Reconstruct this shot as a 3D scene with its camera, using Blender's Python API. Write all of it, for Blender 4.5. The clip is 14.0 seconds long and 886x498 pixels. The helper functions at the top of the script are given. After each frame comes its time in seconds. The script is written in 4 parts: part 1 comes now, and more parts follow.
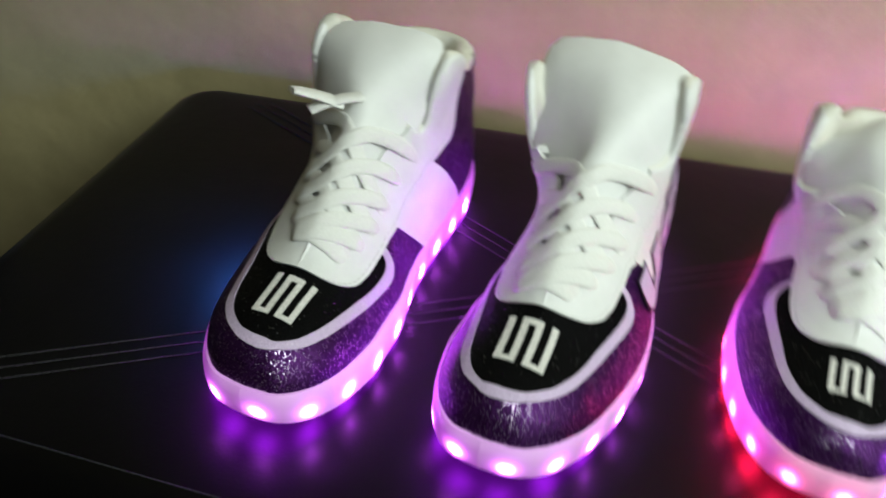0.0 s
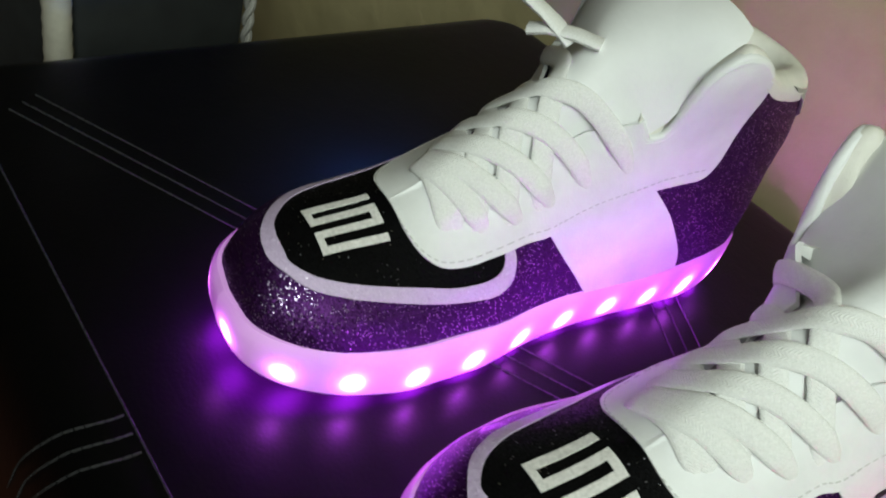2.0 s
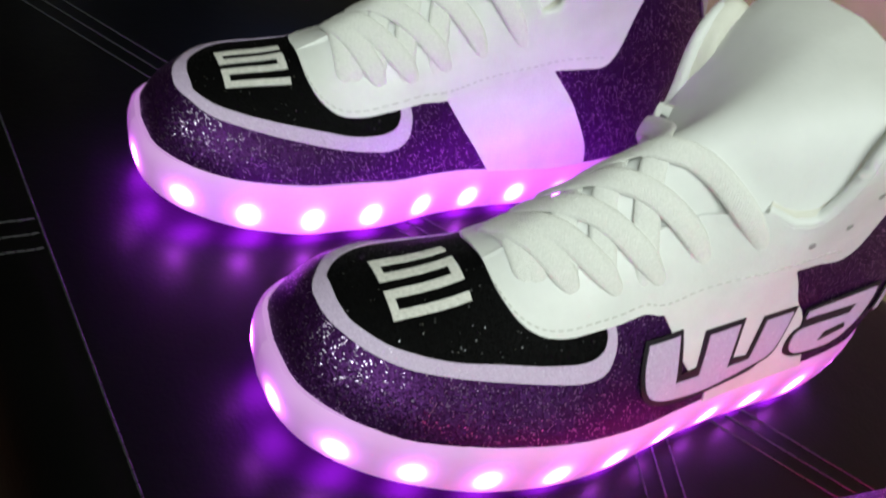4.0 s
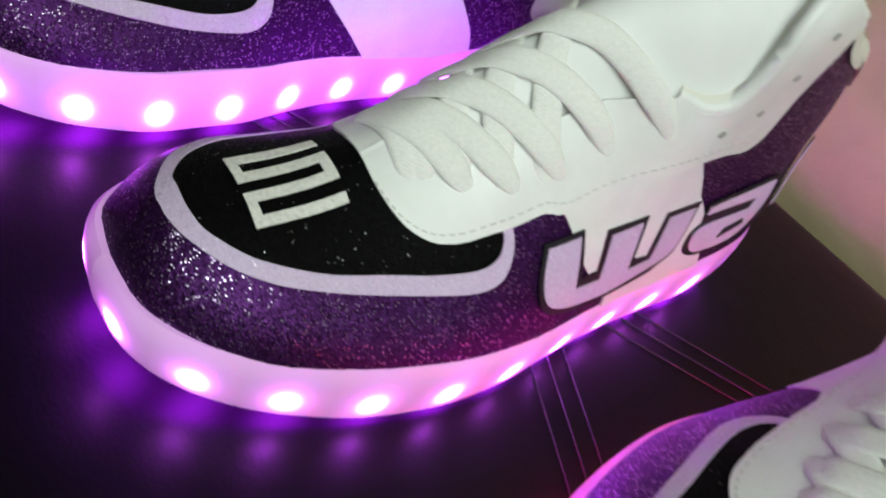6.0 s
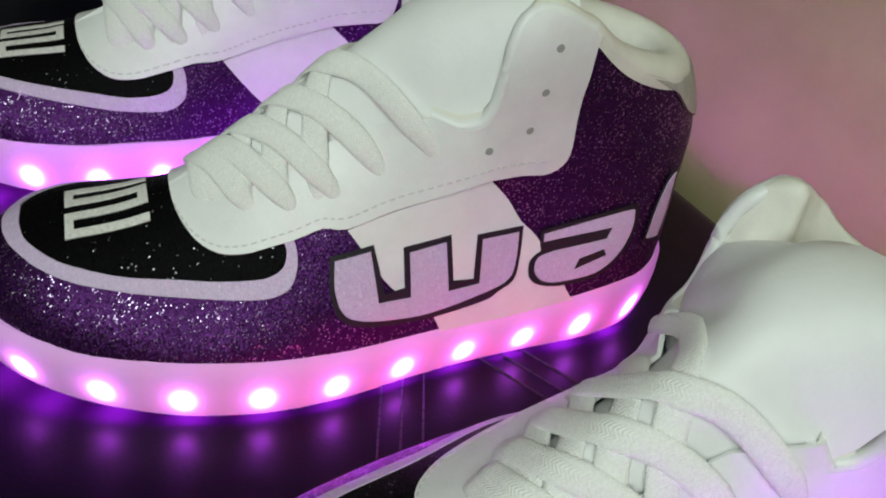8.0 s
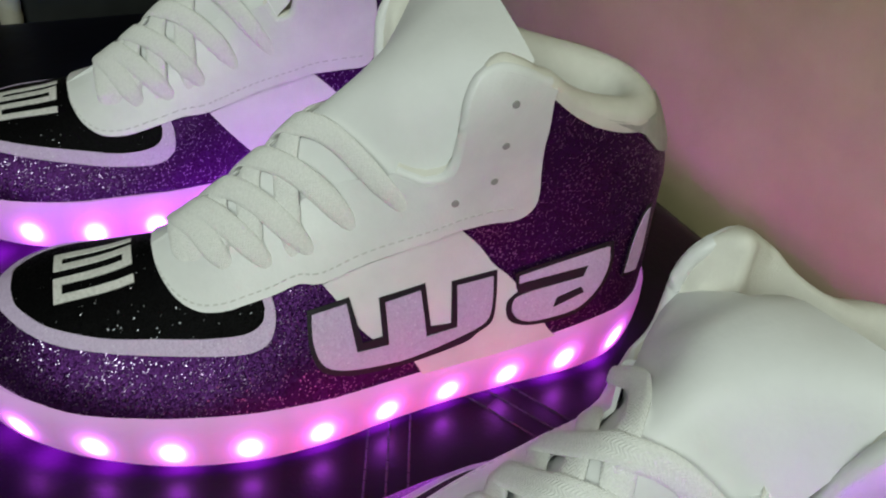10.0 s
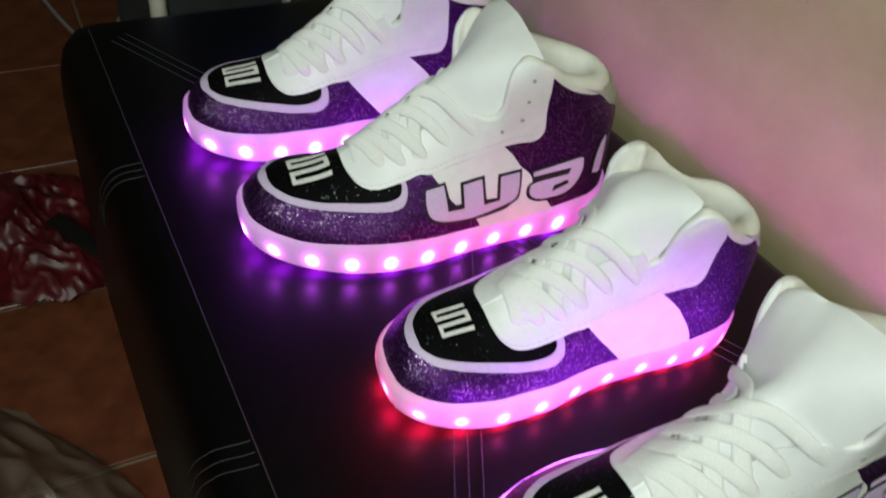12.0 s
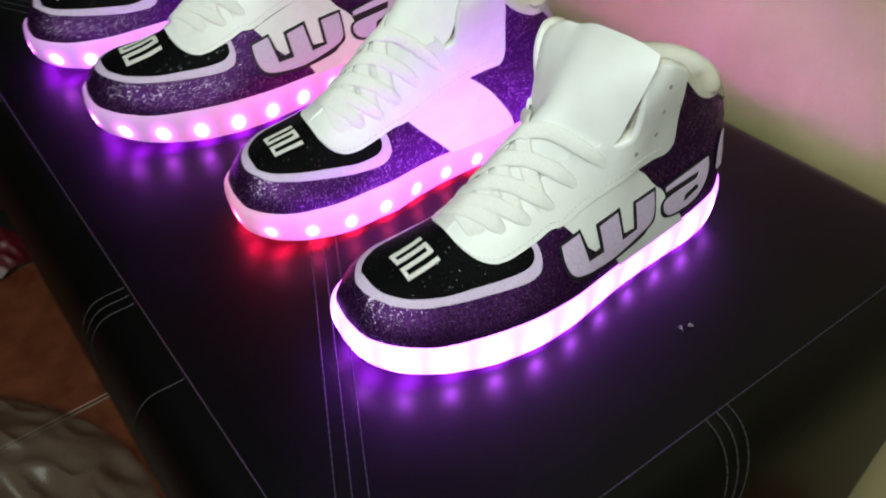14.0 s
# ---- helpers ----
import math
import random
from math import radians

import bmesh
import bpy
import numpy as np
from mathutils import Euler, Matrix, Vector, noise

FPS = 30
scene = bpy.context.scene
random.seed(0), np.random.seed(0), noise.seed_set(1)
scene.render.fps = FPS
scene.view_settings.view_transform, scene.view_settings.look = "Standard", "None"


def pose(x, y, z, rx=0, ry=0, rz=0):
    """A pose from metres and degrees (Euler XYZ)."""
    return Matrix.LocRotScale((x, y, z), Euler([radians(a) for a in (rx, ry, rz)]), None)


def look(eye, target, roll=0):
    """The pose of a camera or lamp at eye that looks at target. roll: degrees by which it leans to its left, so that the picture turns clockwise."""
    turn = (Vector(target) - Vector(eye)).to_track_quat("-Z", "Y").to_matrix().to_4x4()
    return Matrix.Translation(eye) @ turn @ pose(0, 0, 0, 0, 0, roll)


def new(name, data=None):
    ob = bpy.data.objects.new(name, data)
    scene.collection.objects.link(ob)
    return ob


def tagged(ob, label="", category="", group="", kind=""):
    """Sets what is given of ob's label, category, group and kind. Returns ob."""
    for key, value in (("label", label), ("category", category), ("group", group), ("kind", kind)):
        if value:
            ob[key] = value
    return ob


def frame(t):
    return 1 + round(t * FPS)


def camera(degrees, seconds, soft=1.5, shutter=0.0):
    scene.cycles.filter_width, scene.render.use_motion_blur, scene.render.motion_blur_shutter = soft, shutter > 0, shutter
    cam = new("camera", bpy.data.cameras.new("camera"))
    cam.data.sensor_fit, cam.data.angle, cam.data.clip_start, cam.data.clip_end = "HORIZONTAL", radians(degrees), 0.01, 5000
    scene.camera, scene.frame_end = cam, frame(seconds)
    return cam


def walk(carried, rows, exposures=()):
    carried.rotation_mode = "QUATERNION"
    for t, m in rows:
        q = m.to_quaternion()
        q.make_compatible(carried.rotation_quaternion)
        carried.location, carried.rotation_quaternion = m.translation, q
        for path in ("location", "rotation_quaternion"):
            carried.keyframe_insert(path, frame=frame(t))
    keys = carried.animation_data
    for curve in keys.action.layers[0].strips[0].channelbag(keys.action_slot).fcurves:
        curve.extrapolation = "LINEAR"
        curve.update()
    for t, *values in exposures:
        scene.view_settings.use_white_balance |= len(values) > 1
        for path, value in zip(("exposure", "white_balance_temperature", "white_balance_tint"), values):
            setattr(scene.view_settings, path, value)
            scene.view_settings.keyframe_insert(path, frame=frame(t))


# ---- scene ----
from mathutils import geometry

# ---------------------------------------------------------------- camera
cam = camera(55.63, 14.0, soft=1.9, shutter=0.4)
ROWS = [
    (0.0, 0.0729, -0.2624, 0.8118, 51.00, -3.60, 16.71),
    (0.3, 0.1143, -0.2093, 0.7830, 52.16, -8.23, 32.97),
    (0.5, 0.1467, -0.1707, 0.7581, 50.15, -8.43, 42.44),
    (0.8, 0.1608, -0.1528, 0.7563, 47.41, -8.75, 48.73),
    (1.0, 0.1475, -0.1466, 0.7522, 48.16, -10.16, 49.42),
    (1.2, 0.1093, -0.1273, 0.7427, 47.32, -12.20, 50.63),
    (1.5, 0.0980, -0.1200, 0.7265, 49.03, -11.78, 51.96),
    (2.0, 0.1038, -0.1223, 0.7199, 47.54, -15.22, 54.91),
    (2.5, 0.1300, -0.0983, 0.7396, 46.09, -19.11, 60.40),
    (3.0, 0.1241, -0.1081, 0.7640, 44.69, -22.12, 63.54),
    (3.3, 0.1516, -0.1134, 0.7486, 46.69, -21.59, 64.00),
    (3.5, 0.1736, -0.1062, 0.7428, 47.22, -19.88, 63.41),
    (3.7, 0.1965, -0.1043, 0.7261, 48.04, -17.45, 61.88),
    (5.8, 0.1542, -0.0805, 0.6666, 41.35, -23.65, 52.99),
    (6.0, 0.1776, -0.0815, 0.6762, 43.73, -21.72, 52.45),
    (6.2, 0.2012, -0.0719, 0.6856, 43.22, -18.80, 54.90),
    (6.5, 0.2218, -0.0596, 0.6963, 44.73, -14.66, 57.66),
    (7.0, 0.2662, -0.0303, 0.6985, 48.51, -11.93, 60.71),
    (7.2, 0.2692, -0.0120, 0.7043, 48.65, -11.47, 61.70),
    (7.5, 0.2886, -0.0004, 0.7169, 48.95, -12.40, 61.48),
    (8.0, 0.2975, 0.0178, 0.7060, 50.25, -9.66, 64.26),
    (8.5, 0.3070, 0.0375, 0.7056, 54.10, -8.33, 62.78),
    (8.7, 0.3116, 0.0425, 0.7135, 55.69, -7.17, 63.49),
    (10.8, 0.2954, 0.0209, 0.7421, 47.42, -6.09, 65.05),
    (11.0, 0.3397, -0.0254, 0.7746, 47.86, -5.80, 65.00),
    (11.2, 0.3772, -0.0561, 0.7996, 48.09, -6.18, 64.64),
    (11.5, 0.4389, -0.0742, 0.8272, 48.26, -5.95, 65.71),
    (12.0, 0.4835, -0.1131, 0.8795, 46.52, -6.62, 64.14),
    (12.2, 0.4734, -0.1260, 0.8484, 46.25, -6.56, 58.59),
    (12.5, 0.4488, -0.1421, 0.8512, 45.48, -6.05, 51.74),
    (12.8, 0.4458, -0.1684, 0.8856, 45.17, -6.16, 49.82),
    (13.0, 0.4582, -0.1765, 0.9052, 44.88, -5.48, 49.50),
    (13.2, 0.4799, -0.1754, 0.9174, 44.37, -5.21, 49.15),
    (13.5, 0.5410, -0.1550, 0.8929, 45.11, -3.28, 49.92),
    (13.8, 0.5932, -0.1169, 0.8491, 45.41, -1.78, 51.42),
    (14.0, 0.6193, -0.0832, 0.8436, 44.47, 1.45, 54.37),
]
walk(cam, [(t, pose(x, y, z, rx, ry, rz)) for t, x, y, z, rx, ry, rz in ROWS],
     [(0.0, 0.40), (1.0, 0.28), (2.0, 0.22), (3.5, 0.2), (6.0, 0.12), (7.0, -0.03), (8.0, -0.17), (8.7, -0.30), (11.0, -0.32), (11.5, 0.0), (13.0, 0.03), (14.0, 0.15)])

# ---------------------------------------------------------------- light
world = bpy.data.worlds.new("world")
scene.world = world
world.use_nodes = True
world.node_tree.nodes["Background"].inputs[0].default_value = (0.9, 0.95, 1.0, 1)
world.node_tree.nodes["Background"].inputs[1].default_value = 0.012


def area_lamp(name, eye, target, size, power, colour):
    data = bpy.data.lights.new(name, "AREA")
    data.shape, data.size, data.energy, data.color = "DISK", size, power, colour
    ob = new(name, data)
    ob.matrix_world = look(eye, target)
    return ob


area_lamp("room_lamp", (0.78, -0.46, 1.34), (0.14, 0.15, 0.50), 0.80, 12.8, (0.885, 1.0, 0.915))
# unseen fill lamps added behind each heel to tint the wall behind the ottoman
HEEL_FILLS = [(-0.059, 0.277, 0.026, (0.62, 0.29, 1.0)), (0.077, 0.284, 0.028, (0.62, 0.29, 1.0)), (0.223, 0.312, 0.042, (0.70, 0.29, 1.0)), (0.357, 0.323, 0.060, (0.64, 0.30, 1.0))]
for x, y, power, colour in HEEL_FILLS:
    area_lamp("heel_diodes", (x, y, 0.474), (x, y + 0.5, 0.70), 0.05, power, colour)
# unseen lamp added for the bluish patch on the leather beyond the first shoe
area_lamp("sole_diodes", (-0.150, 0.115, 0.490), (-0.195, 0.117, 0.415), 0.04, 0.32, (0.05, 0.22, 1.0))

# ---------------------------------------------------------------- materials


def material(name, colour, rough=0.5, metal=0.0, spec=0.5):
    m = bpy.data.materials.new(name)
    m.use_nodes = True
    b = m.node_tree.nodes["Principled BSDF"]
    b.inputs["Base Color"].default_value = (*colour, 1)
    b.inputs["Roughness"].default_value = rough
    b.inputs["Metallic"].default_value = metal
    b.inputs["Specular IOR Level"].default_value = spec
    return m


def add(m, kind, **values):
    n = m.node_tree.nodes.new(kind)
    for key, value in values.items():
        if key in n.inputs:
            n.inputs[key].default_value = value
    return n


def join(m, a, out, b, into):
    m.node_tree.links.new(a.outputs[out], b.inputs[into])


def bsdf(m):
    return m.node_tree.nodes["Principled BSDF"]


def mottle(m, dark, light, scale, detail=6.0, low=0.3, high=0.7):
    """Colour that wanders between two tones with noise in object space."""
    co = add(m, "ShaderNodeTexCoord")
    n = add(m, "ShaderNodeTexNoise", Scale=scale, Detail=detail, Roughness=0.6)
    r = add(m, "ShaderNodeValToRGB")
    r.color_ramp.elements[0].position, r.color_ramp.elements[0].color = low, (*dark, 1)
    r.color_ramp.elements[1].position, r.color_ramp.elements[1].color = high, (*light, 1)
    join(m, co, "Object", n, "Vector")
    join(m, n, "Fac", r, "Fac")
    join(m, r, "Color", bsdf(m), "Base Color")
    return co, n, r


def relief(m, co, scale, strength, distance, kind="ShaderNodeTexNoise", out="Fac"):
    n = add(m, kind, Scale=scale)
    b = add(m, "ShaderNodeBump", Strength=strength, Distance=distance)
    join(m, co, "Object", n, "Vector")
    join(m, n, out, b, "Height")
    old = bsdf(m).inputs["Normal"].links
    if old:
        m.node_tree.links.new(old[0].from_socket, b.inputs["Normal"])
    join(m, b, "Normal", bsdf(m), "Normal")


def glitter(name, dark, light, flake, share=0.10, scale=2000.0, rough=0.55, metal=1.0, grain=0.0):
    """Glitter cloth: dull dark grains, and among them a few bright metal flakes, each tilted its own way."""
    m = material(name, light, rough)
    co = add(m, "ShaderNodeTexCoord")
    v = add(m, "ShaderNodeTexVoronoi", Scale=scale)
    sep = add(m, "ShaderNodeSeparateColor")
    r = add(m, "ShaderNodeValToRGB")
    r.color_ramp.elements[0].position, r.color_ramp.elements[0].color = 0.1, (*dark, 1)
    r.color_ramp.elements[1].position, r.color_ramp.elements[1].color = 0.95, (*light, 1)
    patch = add(m, "ShaderNodeTexNoise", Scale=55.0, Detail=3.0)
    worn = add(m, "ShaderNodeMapRange", **{"From Min": 0.35, "From Max": 0.65, "To Min": 1 - share * 1.6, "To Max": 1 - share * 0.5})
    is_flake = add(m, "ShaderNodeMath")
    is_flake.operation = "GREATER_THAN"
    mix = add(m, "ShaderNodeMix")
    mix.data_type = "RGBA"
    mix.inputs["B"].default_value = (*flake, 1)
    mix.inputs[7].default_value = (*flake, 1)
    rough_mix = add(m, "ShaderNodeMapRange", **{"To Min": rough, "To Max": 0.32})
    geo = add(m, "ShaderNodeNewGeometry")
    sub = add(m, "ShaderNodeVectorMath")
    sub.operation, sub.inputs[1].default_value = "SUBTRACT", (0.5, 0.5, 0.5)
    amount = add(m, "ShaderNodeMapRange", **{"To Min": 0.42, "To Max": 0.46})
    mul = add(m, "ShaderNodeVectorMath")
    mul.operation = "SCALE"
    plus = add(m, "ShaderNodeVectorMath")
    plus.operation = "ADD"
    norm = add(m, "ShaderNodeVectorMath")
    norm.operation = "NORMALIZE"
    join(m, co, "Object", v, "Vector")
    join(m, co, "Object", patch, "Vector")
    join(m, patch, "Fac", worn, "Value")
    join(m, v, "Color", sep, "Color")
    join(m, sep, "Blue", r, "Fac")
    join(m, sep, "Red", is_flake, 0)
    join(m, worn, "Result", is_flake, 1)
    m.node_tree.links.new(is_flake.outputs[0], mix.inputs[0])
    m.node_tree.links.new(r.outputs["Color"], mix.inputs[6])
    m.node_tree.links.new(mix.outputs[2], bsdf(m).inputs["Base Color"])
    shine = add(m, "ShaderNodeMapRange", **{"To Min": grain, "To Max": metal})
    join(m, is_flake, 0, shine, "Value")
    join(m, shine, "Result", bsdf(m), "Metallic")
    join(m, is_flake, 0, rough_mix, "Value")
    join(m, rough_mix, "Result", bsdf(m), "Roughness")
    join(m, is_flake, 0, amount, "Value")
    join(m, v, "Color", sub, 0)
    join(m, sub, "Vector", mul, 0)
    m.node_tree.links.new(amount.outputs["Result"], mul.inputs[3])
    join(m, geo, "Normal", plus, 0)
    join(m, mul, "Vector", plus, 1)
    join(m, plus, "Vector", norm, 0)
    join(m, norm, "Vector", bsdf(m), "Normal")
    return m


PURPLE = glitter("purple_glitter", (0.028, 0.006, 0.048), (0.085, 0.022, 0.130), (0.52, 0.40, 0.60), 0.050, scale=2200.0, rough=0.50, grain=0.85)
BLACKG = glitter("black_glitter", (0.0012, 0.0012, 0.0013), (0.004, 0.004, 0.0045), (0.15, 0.15, 0.16), 0.005)
bsdf(PURPLE).inputs["Specular IOR Level"].default_value = 0.12
bsdf(BLACKG).inputs["Specular IOR Level"].default_value = 0.04
LILAC = glitter("lilac_glitter", (0.54, 0.42, 0.62), (0.64, 0.52, 0.72), (0.78, 0.70, 0.84), 0.010, metal=0.25)
OUTLINE = material("black_outline", (0.006, 0.005, 0.008), 0.6)
EMBLEM = material("white_emblem", (0.78, 0.76, 0.74), 0.5)
mottle(EMBLEM, (0.60, 0.58, 0.56), (0.84, 0.82, 0.80), 700.0, 3.0)
WHITE = material("white_leather", (0.80, 0.80, 0.80), 0.42)
co, _, _ = mottle(WHITE, (0.74, 0.745, 0.74), (0.82, 0.825, 0.82), 60.0)
relief(WHITE, co, 900.0, 0.18, 0.0006)
TONGUE = material("white_tongue", (0.80, 0.80, 0.80), 0.55)
co, _, _ = mottle(TONGUE, (0.75, 0.755, 0.75), (0.83, 0.835, 0.83), 30.0)
relief(TONGUE, co, 500.0, 0.15, 0.0006)
LINING = material("grey_lining", (0.70, 0.68, 0.61), 0.8)
co, _, _ = mottle(LINING, (0.70, 0.685, 0.62), (0.78, 0.765, 0.70), 90.0)
relief(LINING, co, 1800.0, 0.4, 0.0006)
LACE = material("white_lace", (0.80, 0.80, 0.77), 0.85)


def calc(m, op, a, b=None):
    """A Math node on two sockets or numbers."""
    n = add(m, "ShaderNodeMath")
    n.operation = op
    for k, v in enumerate((a, b)):
        if isinstance(v, (int, float)):
            n.inputs[k].default_value = v
        elif v is not None:
            m.node_tree.links.new(v, n.inputs[k])
    return n.outputs[0]


def braid(m, pitch):
    """Flat braid: slanting strands that meet along the middle, in metres along and across the ribbon."""
    co, _, _ = mottle(m, (0.80, 0.80, 0.775), (0.90, 0.90, 0.875), 1100.0, 2.0)
    uv = add(m, "ShaderNodeUVMap")
    sep = add(m, "ShaderNodeSeparateXYZ")
    join(m, uv, "UV", sep, 0)
    row = calc(m, "DIVIDE", sep.outputs["X"], pitch)
    lane = calc(m, "PINGPONG", calc(m, "DIVIDE", sep.outputs["Y"], pitch), 1.0)
    strand = calc(m, "SINE", calc(m, "MULTIPLY", calc(m, "ADD", row, calc(m, "MULTIPLY", lane, 1.2)), 6.2832))
    seam = calc(m, "ABSOLUTE", calc(m, "SUBTRACT", lane, 0.5))
    b = add(m, "ShaderNodeBump", Strength=0.34, Distance=0.0005)
    m.node_tree.links.new(calc(m, "SUBTRACT", strand, seam), b.inputs["Height"])
    join(m, b, "Normal", bsdf(m), "Normal")
    relief(m, co, 1500.0, 0.25, 0.0004)


braid(LACE, 0.0012)
SEAM = material("seam_thread", (0.58, 0.58, 0.56), 0.8)
HEELTAB = material("grey_heel_tab", (0.40, 0.39, 0.35), 0.7)
co, _, _ = mottle(HEELTAB, (0.34, 0.335, 0.30), (0.46, 0.45, 0.41), 150.0)
relief(HEELTAB, co, 1500.0, 0.3, 0.0005)
HOLE = material("eyelet_hole", (0.34, 0.34, 0.325), 0.9)
LEATHER = material("black_leather", (0.004, 0.004, 0.0045), 0.48, 0.0, 0.08)
bsdf(LEATHER).inputs["Coat Weight"].default_value = 0.31
bsdf(LEATHER).inputs["Coat Roughness"].default_value = 0.32
bsdf(LEATHER).inputs["Coat IOR"].default_value = 1.40
co, _, _ = mottle(LEATHER, (0.0004, 0.0004, 0.0005), (0.0014, 0.0014, 0.0016), 14.0)
relief(LEATHER, co, 600.0, 0.34, 0.0006)
relief(LEATHER, co, 110.0, 0.20, 0.0014)
relief(LEATHER, co, 9.0, 0.32, 0.004)
LINT = material("grey_lint", (0.16, 0.16, 0.15), 0.9)
STITCH = material("grey_stitching", (0.019, 0.019, 0.020), 0.8)
WALL = material("cream_wall", (0.50, 0.43, 0.22), 0.75)
co, _, _ = mottle(WALL, (0.37, 0.315, 0.155), (0.50, 0.425, 0.23), 7.0, 8.0)
relief(WALL, co, 26.0, 0.30, 0.01)
relief(WALL, co, 240.0, 0.2, 0.002)
PLASTER = material("ceiling_paint", (0.75, 0.73, 0.68), 0.9)
TILE = material("terracotta_tile", (0.30, 0.10, 0.045), 0.38)
co, _, _ = mottle(TILE, (0.08, 0.020, 0.009), (0.17, 0.050, 0.022), 22.0, 8.0)
relief(TILE, co, 60.0, 0.2, 0.002)
GROUT = material("tile_grout", (0.20, 0.14, 0.09), 0.9)


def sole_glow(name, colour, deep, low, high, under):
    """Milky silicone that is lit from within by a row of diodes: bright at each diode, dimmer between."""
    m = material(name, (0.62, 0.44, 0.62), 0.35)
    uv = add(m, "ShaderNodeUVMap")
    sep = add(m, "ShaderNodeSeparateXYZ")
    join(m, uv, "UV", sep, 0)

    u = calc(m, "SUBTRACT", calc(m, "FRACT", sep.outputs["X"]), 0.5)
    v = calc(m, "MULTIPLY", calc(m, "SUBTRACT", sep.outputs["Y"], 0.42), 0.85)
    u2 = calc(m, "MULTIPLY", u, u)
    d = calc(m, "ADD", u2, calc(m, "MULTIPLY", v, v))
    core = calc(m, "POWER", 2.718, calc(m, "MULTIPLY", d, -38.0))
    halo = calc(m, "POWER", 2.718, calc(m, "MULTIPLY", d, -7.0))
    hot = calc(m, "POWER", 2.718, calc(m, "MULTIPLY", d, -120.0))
    # extra glow added on the downward bottom rim to strengthen the pool on the leather
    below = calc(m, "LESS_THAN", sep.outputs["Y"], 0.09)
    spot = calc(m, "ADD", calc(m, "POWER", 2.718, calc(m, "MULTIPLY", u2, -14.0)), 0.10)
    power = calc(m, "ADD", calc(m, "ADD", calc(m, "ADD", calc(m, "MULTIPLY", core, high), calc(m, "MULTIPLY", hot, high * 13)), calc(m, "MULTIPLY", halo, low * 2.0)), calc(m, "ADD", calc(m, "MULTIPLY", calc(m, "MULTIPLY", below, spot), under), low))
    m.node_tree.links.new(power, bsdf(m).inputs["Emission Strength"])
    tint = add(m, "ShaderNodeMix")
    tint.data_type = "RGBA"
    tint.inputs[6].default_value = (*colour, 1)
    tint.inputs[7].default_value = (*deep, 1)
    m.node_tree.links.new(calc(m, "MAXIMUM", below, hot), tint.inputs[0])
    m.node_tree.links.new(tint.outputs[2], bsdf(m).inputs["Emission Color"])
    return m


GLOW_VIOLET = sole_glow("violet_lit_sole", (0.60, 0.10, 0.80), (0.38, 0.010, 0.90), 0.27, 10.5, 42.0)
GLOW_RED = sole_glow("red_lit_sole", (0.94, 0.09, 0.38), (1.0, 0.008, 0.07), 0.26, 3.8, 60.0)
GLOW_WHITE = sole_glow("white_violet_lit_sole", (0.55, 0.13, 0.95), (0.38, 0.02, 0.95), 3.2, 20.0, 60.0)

# ---------------------------------------------------------------- helpers


def part(name, bm, mat, parent=None, label="", smooth=True):
    me = bpy.data.meshes.new(name)
    bm.to_mesh(me)
    bm.free()
    me.materials.append(mat)
    if smooth:
        me.shade_smooth()
        me.set_sharp_from_angle(angle=radians(42))
    ob = new(name, me)
    ob.parent = parent
    return tagged(ob, label)


def thing(name, label, category, group="", kind=""):
    return tagged(new(name), label, category, group, kind)


def box(bm, x0, x1, y0, y1, z0, z1, bevel=0.0, segments=2):
    made = bmesh.ops.create_cube(bm, size=1.0, matrix=Matrix.LocRotScale(((x0 + x1) / 2, (y0 + y1) / 2, (z0 + z1) / 2), None, (x1 - x0, y1 - y0, z1 - z0)))
    if bevel:
        edges = list({e for v in made["verts"] for e in v.link_edges})
        bmesh.ops.bevel(bm, geom=edges, offset=bevel, segments=segments, profile=0.6, affect="EDGES")
    return bm


def tube(bm, path, wide, thick, sides=10, up=None, close=True, taper=0.0):
    """A ribbon or cord of oval section along a path of Vectors; taper narrows both ends."""
    rings, far = [], [0.0]
    uv = bm.loops.layers.uv.verify()
    n = len(path)
    full = wide
    for a, b in zip(path, path[1:]):
        far.append(far[-1] + (b - a).length)
    for i, p in enumerate(path):
        ahead = (path[min(i + 1, n - 1)] - path[max(i - 1, 0)]).normalized()
        wide = full * (1 - taper * (1 - smoothstep(-0.05, 0.12, min(i, n - 1 - i) / (n - 1))))
        over = (up[i] if up else Vector((0, 0, 1)))
        across = ahead.cross(over).normalized()
        over = across.cross(ahead)
        ring = []
        for k in range(sides):
            a = 2 * math.pi * k / sides
            c, s = math.cos(a), math.sin(a)
            c = math.copysign(abs(c) ** 0.7, c)
            ring.append(bm.verts.new(p + across * (c * wide / 2) + over * (s * thick / 2)))
        rings.append(ring)
    for i, (a, b) in enumerate(zip(rings, rings[1:])):
        for k in range(sides):
            face = bm.faces.new((a[k], a[(k + 1) % sides], b[(k + 1) % sides], b[k]))
            for loop, r, c in zip(face.loops, (i, i, i + 1, i + 1), (k, k + 1, k + 1, k)):
                loop[uv].uv = (far[r], math.cos(2 * math.pi * c / sides) * full / 2 + 0.05)
    if close:
        bm.faces.new(rings[0][::-1])
        bm.faces.new(rings[-1])
    return bm


def smoothstep(a, b, x):
    t = min(max((x - a) / (b - a), 0.0), 1.0)
    return t * t * (3 - 2 * t)


